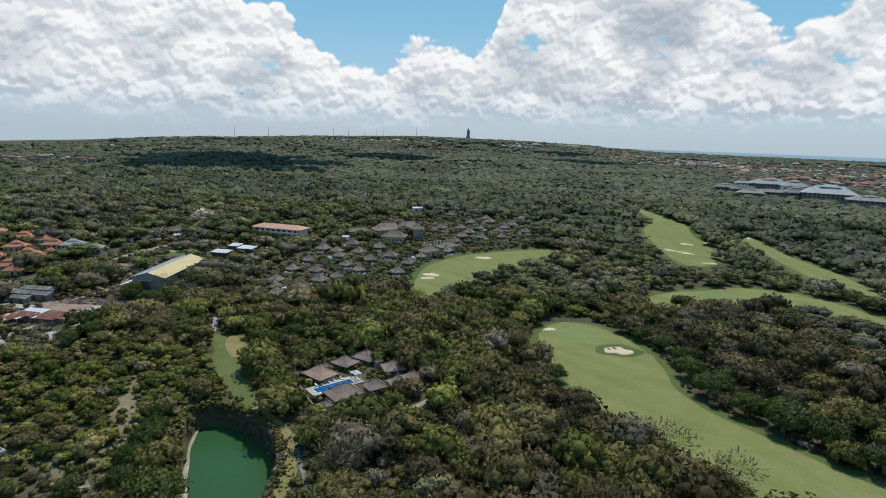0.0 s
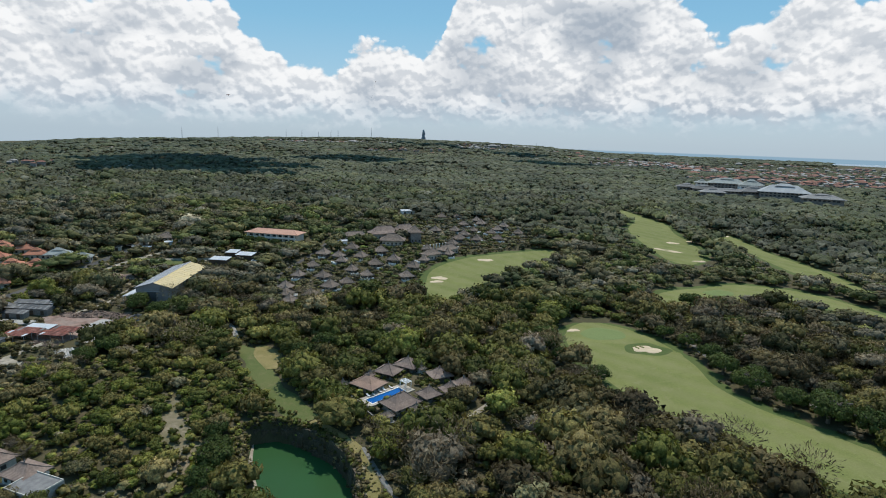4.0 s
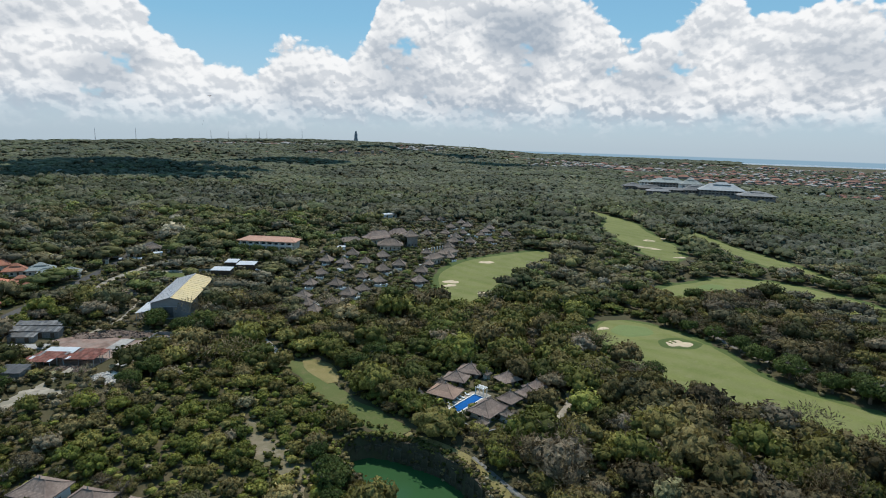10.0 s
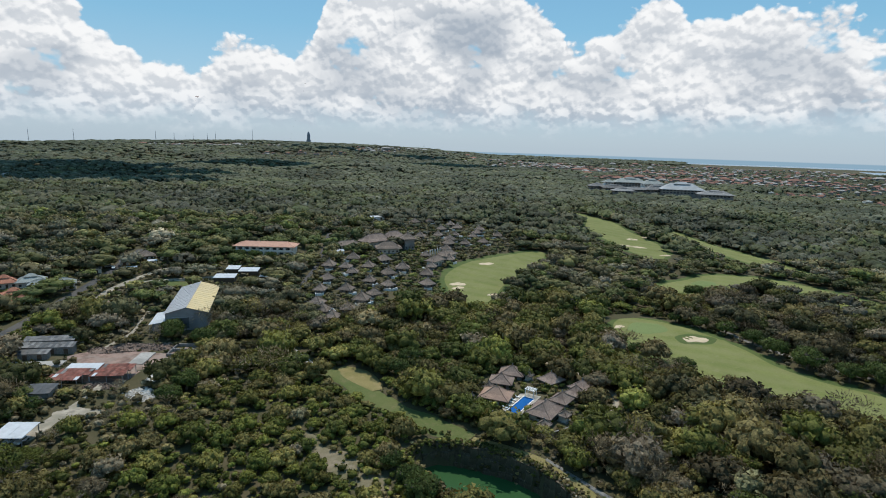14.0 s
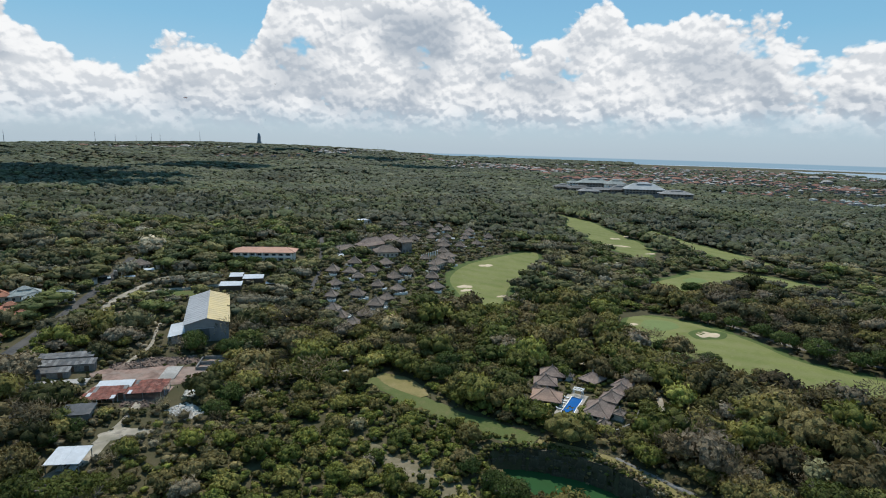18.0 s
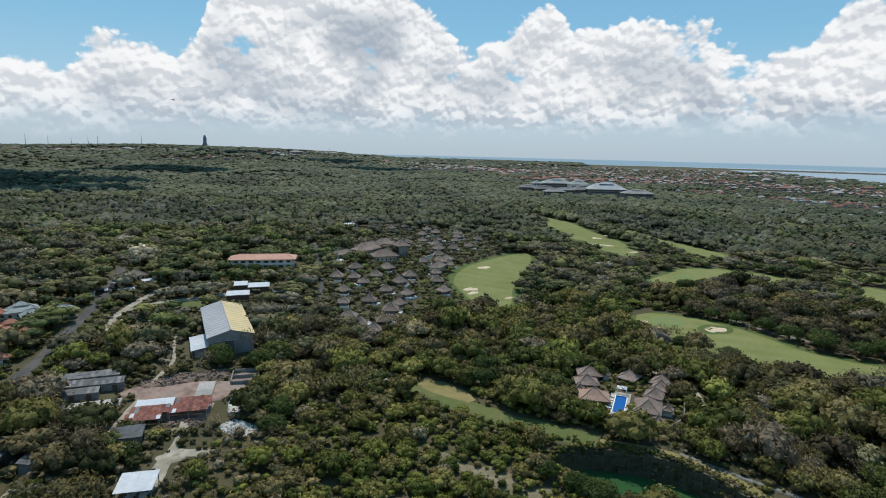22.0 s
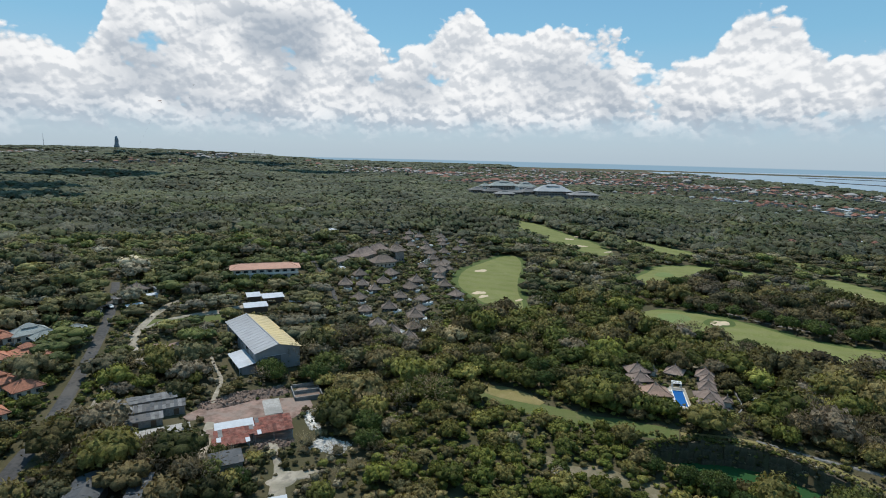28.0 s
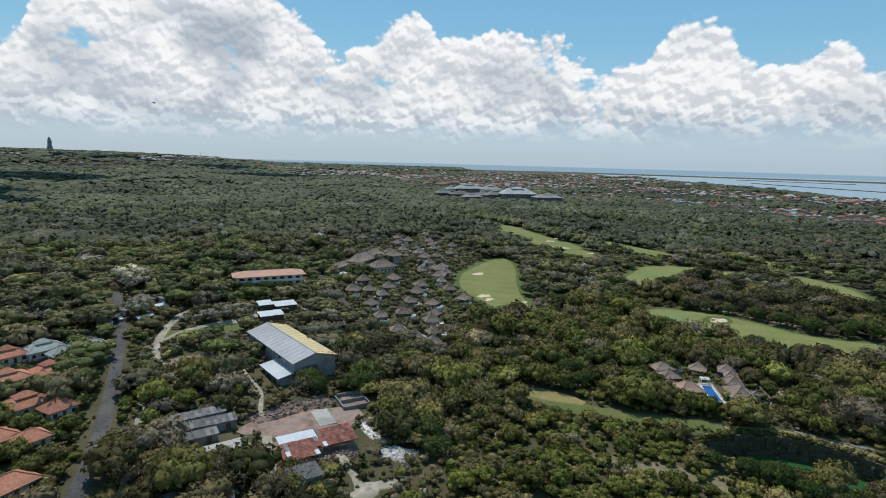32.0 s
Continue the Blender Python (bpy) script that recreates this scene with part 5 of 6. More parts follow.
# blue tarpaulins by the grey sheds
for x, y, q in ((-218, 259, 2.2), (-215.5, 257.2, 1.6)):
    tp = thing("tarpaulin", on_land(x, y, 20, -0.1), "crumpled blue tarpaulin over a stack beside the sheds", "tarpaulin", "tarpaulins")
    part("stack", Geo().box(-q * 0.5, -q * 0.4, -0.4, q * 0.5, q * 0.4, 0.9), M["wood"], tp)
    pts = [(u * q * 0.7, v * q * 0.6, 1.05 + rgn.uniform(-0.1, 0.15) - 0.75 * (max(abs(u), abs(v)) > 0.9)) for v in np.linspace(-1, 1, 6) for u in np.linspace(-1, 1, 6)]
    part("sheet", Geo().add(pts, [(j * 6 + i, j * 6 + i + 1, j * 6 + i + 7, j * 6 + i + 6) for j in range(5) for i in range(5)]), M["bluetarp"], tp)

# ---------------------------------------------------------------- trees
VIEW = np.array((-110.0, 20.0))


def ico(sub=1, cut=-0.5):
    bm = bmesh.new()
    bmesh.ops.create_icosphere(bm, subdivisions=sub, radius=1)
    v = np.array([p.co[:] for p in bm.verts])
    f = np.array([[q.index for q in p.verts] for p in bm.faces if p.normal.z > cut])
    bm.free()
    return v, f


# from bare lumps for far crowns to fine ones
ICO0, ICO1 = ico(1, -0.35), ico(2)


def crown_shape(seed, leaves, lobes, size, bare=False, core=1.0, fill=0):
    """A crown of radius 1: uneven lobes in a dome, leaf clumps over them. Verts, triangles, outward directions."""
    r = np.random.RandomState(seed)
    cs, rs = [], []
    for i in range(lobes):
        a = 2.4 * i + r.rand()
        q = math.sqrt((i + 0.4) / lobes) * 0.68
        cs.append((q * math.cos(a), q * math.sin(a), 0.62 - 0.42 * q * q + r.uniform(-0.12, 0.14)))
        rs.append(r.uniform(0.36, 0.54) * (1.35 if lobes <= 4 else (10 / max(lobes, 10)) ** 0.55))
    cs, rs = np.array(cs), np.array(rs)
    V, F, N = [], [], []
    n = 0
    if not bare:
        iv, jf = (ICO0, ICO1)[fill]
        for c, s in zip(cs, rs):
            jit = 1 + r.uniform(-0.22, 0.16, (len(iv), 1))
            V.append(iv * jit * s * 0.86 * core * np.array((1, 1, 0.8)) + c)
            N.append(iv)
            F.append(jf + n)
            n += len(iv)
    k = r.randint(0, lobes, leaves)
    d = r.normal(size=(leaves, 3))
    d[:, 2] = np.abs(d[:, 2]) * 0.9 + 0.05 - (r.rand(leaves) < 0.25) * 0.9
    d /= np.linalg.norm(d, axis=1)[:, None]
    p = cs[k] + d * (rs[k] * r.uniform(0.75, 1.22, leaves))[:, None] * np.array((1, 1, 0.85))
    nrm = d + r.normal(size=(leaves, 3)) * 0.5
    nrm /= np.linalg.norm(nrm, axis=1)[:, None]
    t1 = np.cross(nrm, r.normal(size=(leaves, 3)))
    t1 /= np.linalg.norm(t1, axis=1)[:, None]
    t2 = np.cross(nrm, t1)
    s = size * r.uniform(0.55, 1.35, (leaves, 1))
    if bare:
        t1 = d * 0.8 + t1 * 0.5
        a, b, c = p - t1 * s * 1.2, p + t1 * s * 1.4 + t2 * s * 0.24, p + t1 * s * 0.9 - t2 * s * 0.26
    else:
        a, b, c = p - t1 * s - t2 * s * 0.55, p + t1 * s - t2 * s * 0.6, p + t2 * s * 1.05
    flip = (np.cross(b - a, c - a) * d).sum(1) < 0
    b, c = np.where(flip[:, None], c, b), np.where(flip[:, None], b, c)
    tri = np.stack([a, b, c], 1).reshape(-1, 3)
    V.append(tri)
    F.append(np.arange(len(tri)).reshape(-1, 3) + n)
    out = p - np.array((0, 0, 0.35))
    out /= np.linalg.norm(out, axis=1)[:, None]
    nn = d * 0.6 + out * 0.5 + r.normal(size=(leaves, 3)) * 0.36
    nn /= np.linalg.norm(nn, axis=1)[:, None]
    N.append(np.repeat(nn, 3, 0))
    return np.concatenate(V), np.concatenate(F), np.concatenate(N)


def limbs(seed, h, spread, n=6):
    g = Geo()
    r = random.Random(seed)
    lean_ = (r.uniform(-0.2, 0.2), r.uniform(-0.2, 0.2))
    top = (lean_[0], lean_[1], h * 0.5)
    g.tube([(0, 0, -0.6), (lean_[0] * 0.4, lean_[1] * 0.4, h * 0.25), top], [0.3, 0.2, 0.16], 7)
    for i in range(n):
        a = 2 * math.pi * (i + r.random() * 0.6) / n
        q = spread * r.uniform(0.45, 0.8)
        z = h * r.uniform(0.62, 0.9)
        mid = (top[0] + q * 0.45 * math.cos(a), top[1] + q * 0.45 * math.sin(a), h * 0.5 + (z - h * 0.5) * 0.55)
        end = (top[0] + q * math.cos(a), top[1] + q * math.sin(a), z)
        g.tube([(top[0] * 0.9, top[1] * 0.9, h * 0.45), mid, end], [0.13, 0.08, 0.025], 5)
        for s in (-0.5, 0.6):
            g.tube([mid, (mid[0] + q * 0.35 * math.cos(a + s), mid[1] + q * 0.35 * math.sin(a + s), z * 1.02)], [0.06, 0.02], 4)
    return g


def mesh_arrays(name, v, f, mat, tint=None, normals=None):
    me = bpy.data.meshes.new(name)
    me.vertices.add(len(v))
    me.vertices.foreach_set("co", v.astype(np.float32).ravel())
    me.loops.add(f.size)
    me.loops.foreach_set("vertex_index", f.astype(np.int32).ravel())
    me.polygons.add(len(f))
    me.polygons.foreach_set("loop_start", np.arange(0, f.size, 3, dtype=np.int32))
    if tint is not None:
        at_ = me.attributes.new("tint", "FLOAT_COLOR", "POINT")
        at_.data.foreach_set("color", np.concatenate([tint, np.ones((len(tint), 1))], 1).astype(np.float32).ravel())
    me.materials.append(mat)
    me.update(calc_edges=True)
    if normals is not None:
        me.polygons.foreach_set("use_smooth", np.ones(len(f), bool))
        me.normals_split_custom_set_from_vertices(normals.astype(np.float32))
    return me


# where trees may not stand
clear_rows = np.concatenate(CLEAR)
feet = np.array(FOOT)


def blocked(px, py, height, low=False):
    """Trees keep off paths, turf and buildings, and off the ground just before open turf, which stays open to the south."""
    bad = np.zeros(len(px), bool)
    to = VIEW[None] - np.stack([px, py], -1)
    dist = np.hypot(to[:, 0], to[:, 1])
    for lean_ in (0.0, 0.3, 0.6)[:1 if low else 3]:
        rows = clear_rows[clear_rows[:, 3] >= lean_]
        if not low:
            rows = np.concatenate([rows, OPEN_ONLY])
        sx = px - to[:, 0] / dist * height * dist / 86 * lean_
        sy = py - to[:, 1] / dist * height * dist / 86 * lean_
        for lo in range(0, len(px), 4000):
            s = slice(lo, lo + 4000)
            d2 = np.hypot(sx[s, None] - rows[None, :, 0], sy[s, None] - rows[None, :, 1])
            bad[s] |= (d2 < rows[None, :, 2] + (0.3 if low else 1.2 if lean_ == 0 else -0.8)).any(1)
            if lean_ < 0.4:
                d3 = np.hypot(sx[s, None] - feet[None, :, 0], sy[s, None] - feet[None, :, 1])
                bad[s] |= (d3 < feet[None, :, 2] + (0.0 if low else 0.8 if lean_ == 0 else -1.0)).any(1)
    bad |= polygon_depth(px, py, QUARRY) > (-1.0 if low else -2.5)
    return bad


ROUTE = np.array([row[1:3] for row in PATH])


def near(px, py):
    d = np.full(len(px), 1e9)
    for a, b in zip(ROUTE, ROUTE[1:]):
        ab = b - a
        t_ = np.clip(((px - a[0]) * ab[0] + (py - a[1]) * ab[1]) / (ab @ ab), 0, 1)
        d = np.minimum(d, np.hypot(px - a[0] - t_ * ab[0], py - a[1] - t_ * ab[1]))
    return d


PALETTE = np.array([(0.046, 0.062, 0.015), (0.070, 0.086, 0.018), (0.102, 0.112, 0.024), (0.122, 0.110, 0.034), (0.120, 0.098, 0.046), (0.150, 0.128, 0.092), (0.052, 0.060, 0.017)])


def tints(r, px, py):
    """A species colour for each tree, in drifts."""
    drift = 0.5 + 0.28 * np.sin(px / 47 + 1.7 * np.sin(py / 61)) + 0.22 * np.sin(py / 39 + 2.1 * np.sin(px / 55) + 1)
    u = np.clip(drift * 0.60 + r.rand(len(px)) * 0.58 - 0.05, 0, 0.999) * (len(PALETTE) - 1)
    u = np.where(r.rand(len(px)) < 0.12, r.rand(len(px)) * (len(PALETTE) - 1), u)
    i = u.astype(int)
    c = PALETTE[i] * (1 - (u - i))[:, None] + PALETTE[i + 1] * (u - i)[:, None]
    c = c * r.lognormal(-0.02, 0.33, (len(px), 1))
    slope = smooth((px + 175) / 15) * smooth((-70 - px) / 15) * smooth((240 - py) / 25)      # drier scrub on the slope west of the pond
    c = c * (1 + 0.12 * slope[:, None]) + slope[:, None] * np.array((0.012, 0.012, 0.0))
    darken = smooth((px - 60) / 50) * smooth((330 - py) / 40)                                  # darker tints between the fairways
    deep_ = smooth((px + 5) / 30) * smooth((232 - py) / 20)                                   # and on the slope below the first fairway
    return c * (1 - 0.22 * darken[:, None]) * (1 - 0.16 * deep_[:, None]), u


def scatter(r, x0, x1, y0, y1, step, jitter=0.85):
    x, y = np.meshgrid(np.arange(x0, x1, step), np.arange(y0, y1, step))
    x, y = x.ravel(), y.ravel()
    return x + r.uniform(-jitter, jitter, len(x)) * step * 0.6, y + r.uniform(-jitter, jitter, len(x)) * step * 0.6


def in_view(px, py, lo=-48, hi=84, back=60):
    a1 = np.degrees(np.arctan2(px - 20, py + back))
    a2 = np.degrees(np.arctan2(px + 290, py - 95 + back))
    return (a1 > lo) & (a2 < hi)


def wood(name, label, seed, px, py, rad, variants, spread=0.72, pale=0.0, vary=0.5, calm=0.0):
    """Many trees in one mesh."""
    r = np.random.RandomState(seed)
    spread = np.broadcast_to(spread, len(px))
    col, u = tints(r, px, py)
    # distance haze put into the tints: bluish with pale, less varied with calm
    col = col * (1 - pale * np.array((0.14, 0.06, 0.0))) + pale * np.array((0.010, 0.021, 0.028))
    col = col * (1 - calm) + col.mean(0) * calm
    z = land(px, py)
    V, F, C, N = [], [], [], []
    n = 0
    for i in range(len(px)):
        dry = 4.2 < u[i] < 5.6 and r.rand() < 0.75
        vv, ff, no = variants[(r.randint(len(variants) // 2) + (len(variants) // 2 if dry else 0))]
        a = r.rand() * 6.28
        c, s = math.cos(a), math.sin(a)
        q = np.empty_like(vv)
        q[:, 0] = (vv[:, 0] * c - vv[:, 1] * s) * rad[i] + px[i]
        q[:, 1] = (vv[:, 0] * s + vv[:, 1] * c) * rad[i] + py[i]
        q[:, 2] = vv[:, 2] * rad[i] * (spread[i] + vary * r.rand()) + z[i] + rad[i] * 0.18
        V.append(q)
        N.append(np.stack([no[:, 0] * c - no[:, 1] * s, no[:, 0] * s + no[:, 1] * c, no[:, 2]], -1))
        F.append(ff + n)
        C.append(np.broadcast_to(col[i] * (1.25 if dry else 1.0), (len(vv), 3)))
        n += len(vv)
    N = np.concatenate(N)
    # calm turns the normals up and flattens the crowns' shading, as haze would
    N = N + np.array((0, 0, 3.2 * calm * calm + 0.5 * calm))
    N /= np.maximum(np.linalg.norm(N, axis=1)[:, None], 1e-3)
    ob = new(name, mesh_arrays(name, np.concatenate(V), np.concatenate(F), M["hazedleaves" if calm > 0.3 else "leaves"], np.concatenate(C), N))
    return tagged(ob, label, "trees", kind="stuff")


rs = np.random.RandomState(11)
# single trees along the near edge of the woods
tx, ty = scatter(rs, -330, 190, 92, 300, 6.3)
rad = np.clip(rs.lognormal(1.52, 0.44, len(tx)), 2.0, 8.8)
ok = in_view(tx, ty) & (near(tx, ty) > 55)
tx, ty, rad = tx[ok], ty[ok], rad[ok]
scrub = (tx > -170) & (tx < -76) & (ty < 225)
rad = np.where(scrub, np.clip(rad * 0.66, 1.4, 4.4), rad)
ok = ~blocked(tx, ty, rad * 1.3)
tx, ty, rad = tx[ok], ty[ok], rad[ok]
order = np.argsort(near(tx, ty))
own = order[:300]
rest = order[300:]

TREES = []
for i in range(8):
    dry = i >= 6
    h_ = 1.25
    v, f, no = crown_shape(100 + i, 2100 if not dry else 2300, 20 + 2 * (i % 4), 0.049 if not dry else 0.038, dry, 0.86)
    v = v * np.array((1, 1, 0.95)) + np.array((0, 0, 0.12))
    t_ = thing("tree", pose(0, 0, -500), "broad scrub tree with an uneven olive-green crown" if not dry else "nearly leafless grey-brown dry-season tree", "tree", "trees of the near wood")
    tr = part("trunk", limbs(i, 1.0, 0.9).mesh("trunk", M["bark"]), M["bark"], t_)
    tr.scale = (1, 1, 1)
    part("crown", mesh_arrays("crown", v, f, M["leaf"], None, no), M["leaf"], t_)
    for c_ in t_.children:
        c_.scale = (1, 1, 1)
    TREES.append(t_)
GREENS = []
for i in range(3):
    v, f, no = crown_shape(150 + i, 3000, 24, 0.045, False, 0.9)
    t_ = thing("tree", pose(0, 0, -500), "dense leafy green tree", "tree", "trees that stand out")
    part("trunk", limbs(20 + i, 1.0, 0.9).mesh("trunk", M["bark"]), M["bark"], t_)
    part("crown", mesh_arrays("crown", v * np.array((1, 1, 0.95)) + np.array((0, 0, 0.12)), f, M["leafgreen"], None, no), M["leafgreen"], t_)
    GREENS.append(t_)
for v in {c.data for t_ in TREES + GREENS for c in t_.children if c.name.startswith("trunk")}:
    for p in v.vertices:
        p.co.x *= 0.9 if p.co.z > 0.3 else 0.35
        p.co.y *= 0.9 if p.co.z > 0.3 else 0.35
used = set()
for i in own:
    k = int(rs.randint(8)) if rs.rand() < 0.9 else int(rs.randint(6, 8))
    s = float(rad[i])
    m = pose(float(tx[i]), float(ty[i]), at(float(tx[i]), float(ty[i])), 0, 0, float(rs.rand() * 360)) @ Matrix.Diagonal((s, s, s * float(rs.uniform(0.85, 1.25)), 1))
    if k not in used:
        TREES[k].matrix_basis = m
        used.add(k)
    else:
        src = TREES[k]
        keep = src.scale.copy()
        src.scale = (1, 1, 1)
        c_ = copy_thing(src, m)
        src.scale = keep

NEARV = [crown_shape(200 + i, 290, 12, 0.088, False, 0.94) for i in range(8)] + [crown_shape(230 + i, 430, 8, 0.068, True) for i in range(8)]
wood("near_wood", "dense mixed wood of olive-green and dry grey-brown trees", 21, tx[rest], ty[rest], rad[rest], NEARV, 0.78)

LOWV = [crown_shape(500 + i, 14, 1, 0.30, False, 1.3) for i in range(16)]
lx, ly = scatter(rs, -330, 190, 96, 430, 2.9)
heath = (lx > -185) & (lx < -76) & (ly < 232)
lr = np.where(heath | (lx < -195), rs.uniform(0.9, 2.5, len(lx)), rs.uniform(0.9, 2.3, len(lx)))
ok = in_view(lx, ly) & (rs.rand(len(lx)) < np.where(heath | (lx < -195), 0.98, 0.9)) & ((lx < -100) | (ly < 285))
lx, ly, lr = lx[ok], ly[ok], lr[ok]
ok = ~blocked(lx, ly, lr, True)
# tufts that creep over the edges of tracks, yards and terraces
ex, ey = scatter(rs, -260, -30, 100, 390, 2.6)
d_ = np.min(np.hypot(ex[:, None] - clear_rows[None, :, 0], ey[:, None] - clear_rows[None, :, 1]) - clear_rows[None, :, 2], 1)
lim = (d_ > -0.7) & (d_ < 1.5) & (rs.rand(len(ex)) < 0.5) & (polygon_depth(ex, ey, QUARRY) < -0.5) & (np.min(np.hypot(ex[:, None] - feet[None, :, 0], ey[:, None] - feet[None, :, 1]) - feet[None, :, 2], 1) > 0)
vx, vy = scatter(rs, -112, 84, 280, 535, 3.6)
vk = (rs.rand(len(vx)) < 0.75) & (((vx + 60 - 0.3 * (vy - 330)) ** 2 / 48 ** 2 + (vy - 350) ** 2 / 75 ** 2 < 1) | ((vx - 25) ** 2 / 58 ** 2 + (vy - 450) ** 2 / 75 ** 2 < 1))
vx, vy = vx[vk], vy[vk]
vk = ~blocked(vx, vy, np.ones(len(vx)), True)
vx, vy = vx[vk], vy[vk]
# hedge along the terrace and the cliff top
hd = np.concatenate([curve_points([(-106, 228, 0), (-99, 216, 0), (-91, 203, 0), (-82, 190, 0), (-74, 180, 0), (-67, 173, 0)], 0.7), curve_points([(-77, 172.5, 0), (-62, 167, 0), (-50.5, 157, 0), (-43.5, 146, 0), (-41.5, 132, 0), (-42.5, 114, 0), (-47, 100, 0)], 0.6)])
hd = hd + np.concatenate([rs.uniform(-0.9, 0.9, (len(hd), 2)), np.zeros((len(hd), 1))], 1)
sd = np.repeat(curve_points([(-60, 168.5, 0), (-52, 160.5, 0), (-44.5, 151.5, 0), (-40, 141, 0), (-39, 128, 0), (-40, 112, 0), (-42, 100, 0)], 0.7), 3, 0)
sd = sd[:, :2] + rs.uniform(-3.0, 3.0, (len(sd), 2))
# creepers down the cut face and scrub on the steep bank west of the water
wr = np.repeat(curve_points([(-81, 167, 0), (-80, 157, 0), (-75, 142, 0), (-68, 125, 0), (-62, 110, 0), (-57, 97, 0)], 0.5), 3, 0)
wr = wr[:, :2] + rs.uniform(-2.4, 2.6, (len(wr), 2))
cr = np.repeat(curve_points([(*p, 0) for p in QUARRY[:8]], 0.5)[:, :2], 3, 0)
mid_ = QUARRY.mean(0)
inw = (mid_ - cr) / np.hypot(*(mid_ - cr).T)[:, None]
cr = cr + inw * rs.uniform(-0.5, 0.75, (len(cr), 1)) + rs.uniform(-0.3, 0.3, (len(cr), 2))
hd = np.concatenate([hd[:, :2], wr, cr])
lx = np.concatenate([lx[ok], ex[lim], hd[:, 0], vx, sd[:, 0]])
ly = np.concatenate([ly[ok], ey[lim], hd[:, 1], vy, sd[:, 1]])
lr = np.concatenate([lr[ok], rs.uniform(0.4, 1.0, lim.sum()), rs.uniform(0.35, 1.25, len(hd)), rs.uniform(1.0, 2.7, len(vx)), rs.uniform(0.2, 0.6, len(sd))])
wood("undergrowth", "low green and straw-coloured scrub under and between trees", 51, lx, ly, lr, LOWV, 0.5)

MIDV = [crown_shape(300 + i, 90, 6, 0.13, False, 1.05) for i in range(8)] + [crown_shape(330 + i, 110, 6, 0.11, False, 0.92) for i in range(8)]
BACKV = [crown_shape(360 + i, 16, 3, 0.24, False, 1.08) for i in range(8)] * 2
mx, my = scatter(rs, -620, 760, 150, 900, 7.6)
mr = np.clip(rs.lognormal(1.55, 0.36, len(mx)), 2.5, 9)
ok = in_view(mx, my, -46, 83, 30) & ((my > 298) | (mx > 188) | (mx < -328)) & (near(mx, my) < 760)
far_ = near(mx, my) > 470
ok &= ~far_ | (rs.rand(len(mx)) < 0.8)
mr = np.where(far_, mr * 1.25, mr)
mx, my, mr = mx[ok], my[ok], mr[ok]
hamlet = ((mx + 60 - 0.3 * (my - 330)) ** 2 / 45 ** 2 + (my - 350) ** 2 / 70 ** 2 < 1) | ((mx - 25) ** 2 / 55 ** 2 + (my - 450) ** 2 / 70 ** 2 < 1)
mr = np.where(hamlet, np.minimum(mr * 0.75, 3.4), mr)
ok = ~blocked(mx, my, mr * 1.25)
mx, my, mr = mx[ok], my[ok], mr[ok]
far_ = near(mx, my) > 470
flat_ = rs.rand(len(mx)) < 0.16
mr = np.where(flat_ & ~hamlet[ok], np.minimum(mr * 1.45, 10.5), mr)
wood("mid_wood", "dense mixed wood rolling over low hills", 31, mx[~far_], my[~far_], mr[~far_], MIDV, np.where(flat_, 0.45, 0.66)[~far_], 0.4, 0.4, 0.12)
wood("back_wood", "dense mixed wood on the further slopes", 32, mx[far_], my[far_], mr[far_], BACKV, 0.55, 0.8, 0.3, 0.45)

FARV = [crown_shape(400 + i, 3, 1, 0.4, False, 1.38) for i in range(16)]
fx, fy, fr = [], [], []
for r0, r1, st in ((700, 1300, 12), (1300, 2200, 20), (2200, 3400, 34), (3400, 4900, 52)):
    x, y = scatter(rs, -3400, 4900, 0, 4950, st)
    rr, d = np.hypot(x + 120, y - 20), near(x, y)
    ok = (rr < r1) & (rr >= r0) & (d > 745) & in_view(x, y, -46, 86, 30) & (land(x, y) > 0.8) & ((rr < 3300) | (x < 0.8 * y))
    fx.append(x[ok]), fy.append(y[ok]), fr.append(rs.uniform(0.6, 1.05, ok.sum()) * st * 0.9)
fx, fy, fr = np.concatenate(fx), np.concatenate(fy), np.concatenate(fr)
ok = ~blocked(fx, fy, np.full(len(fx), 5.0))
fx, fy, fr = fx[ok], fy[ok], fr[ok]

# ---------------------------------------------------------------- towns, distance
PIV = np.array((-120.0, 20.0))


def polar(azim, r):
    return PIV[0] + r * math.sin(radians(azim)), PIV[1] + r * math.cos(radians(azim))


# clusters of houses: azimuth, range, spread across, spread in depth, how many
CLUSTERS = [(70, 1050, 150, 70, 60), (64, 1180, 130, 80, 50), (58, 1260, 130, 80, 46), (75, 1150, 130, 90, 44), (77, 960, 90, 40, 16), (66, 700, 90, 24, 10), (72, 640, 60, 14, 8), (60, 640, 40, 14, 4), (50, 1330, 120, 60, 24)]
rt = random.Random(12)
town_xy = []
plan = Geo().box(-4.2, -3.4, -2.5, 4.2, 3.4, 4.0).mesh("wall", M["concrete"])
roof_me = hip_shell(9.6, 8.0, 4.0, 2.2, 2.0, 0.25).mesh("roof", M["fartile"])
grey_me = hip_shell(9.6, 8.0, 4.0, 2.2, 2.0, 0.25).mesh("roof", M["greytile"])
flat_me = Geo().box(-4.6, -3.8, 4.0, 4.6, 3.8, 4.4).mesh("roof", M["palemetal"])
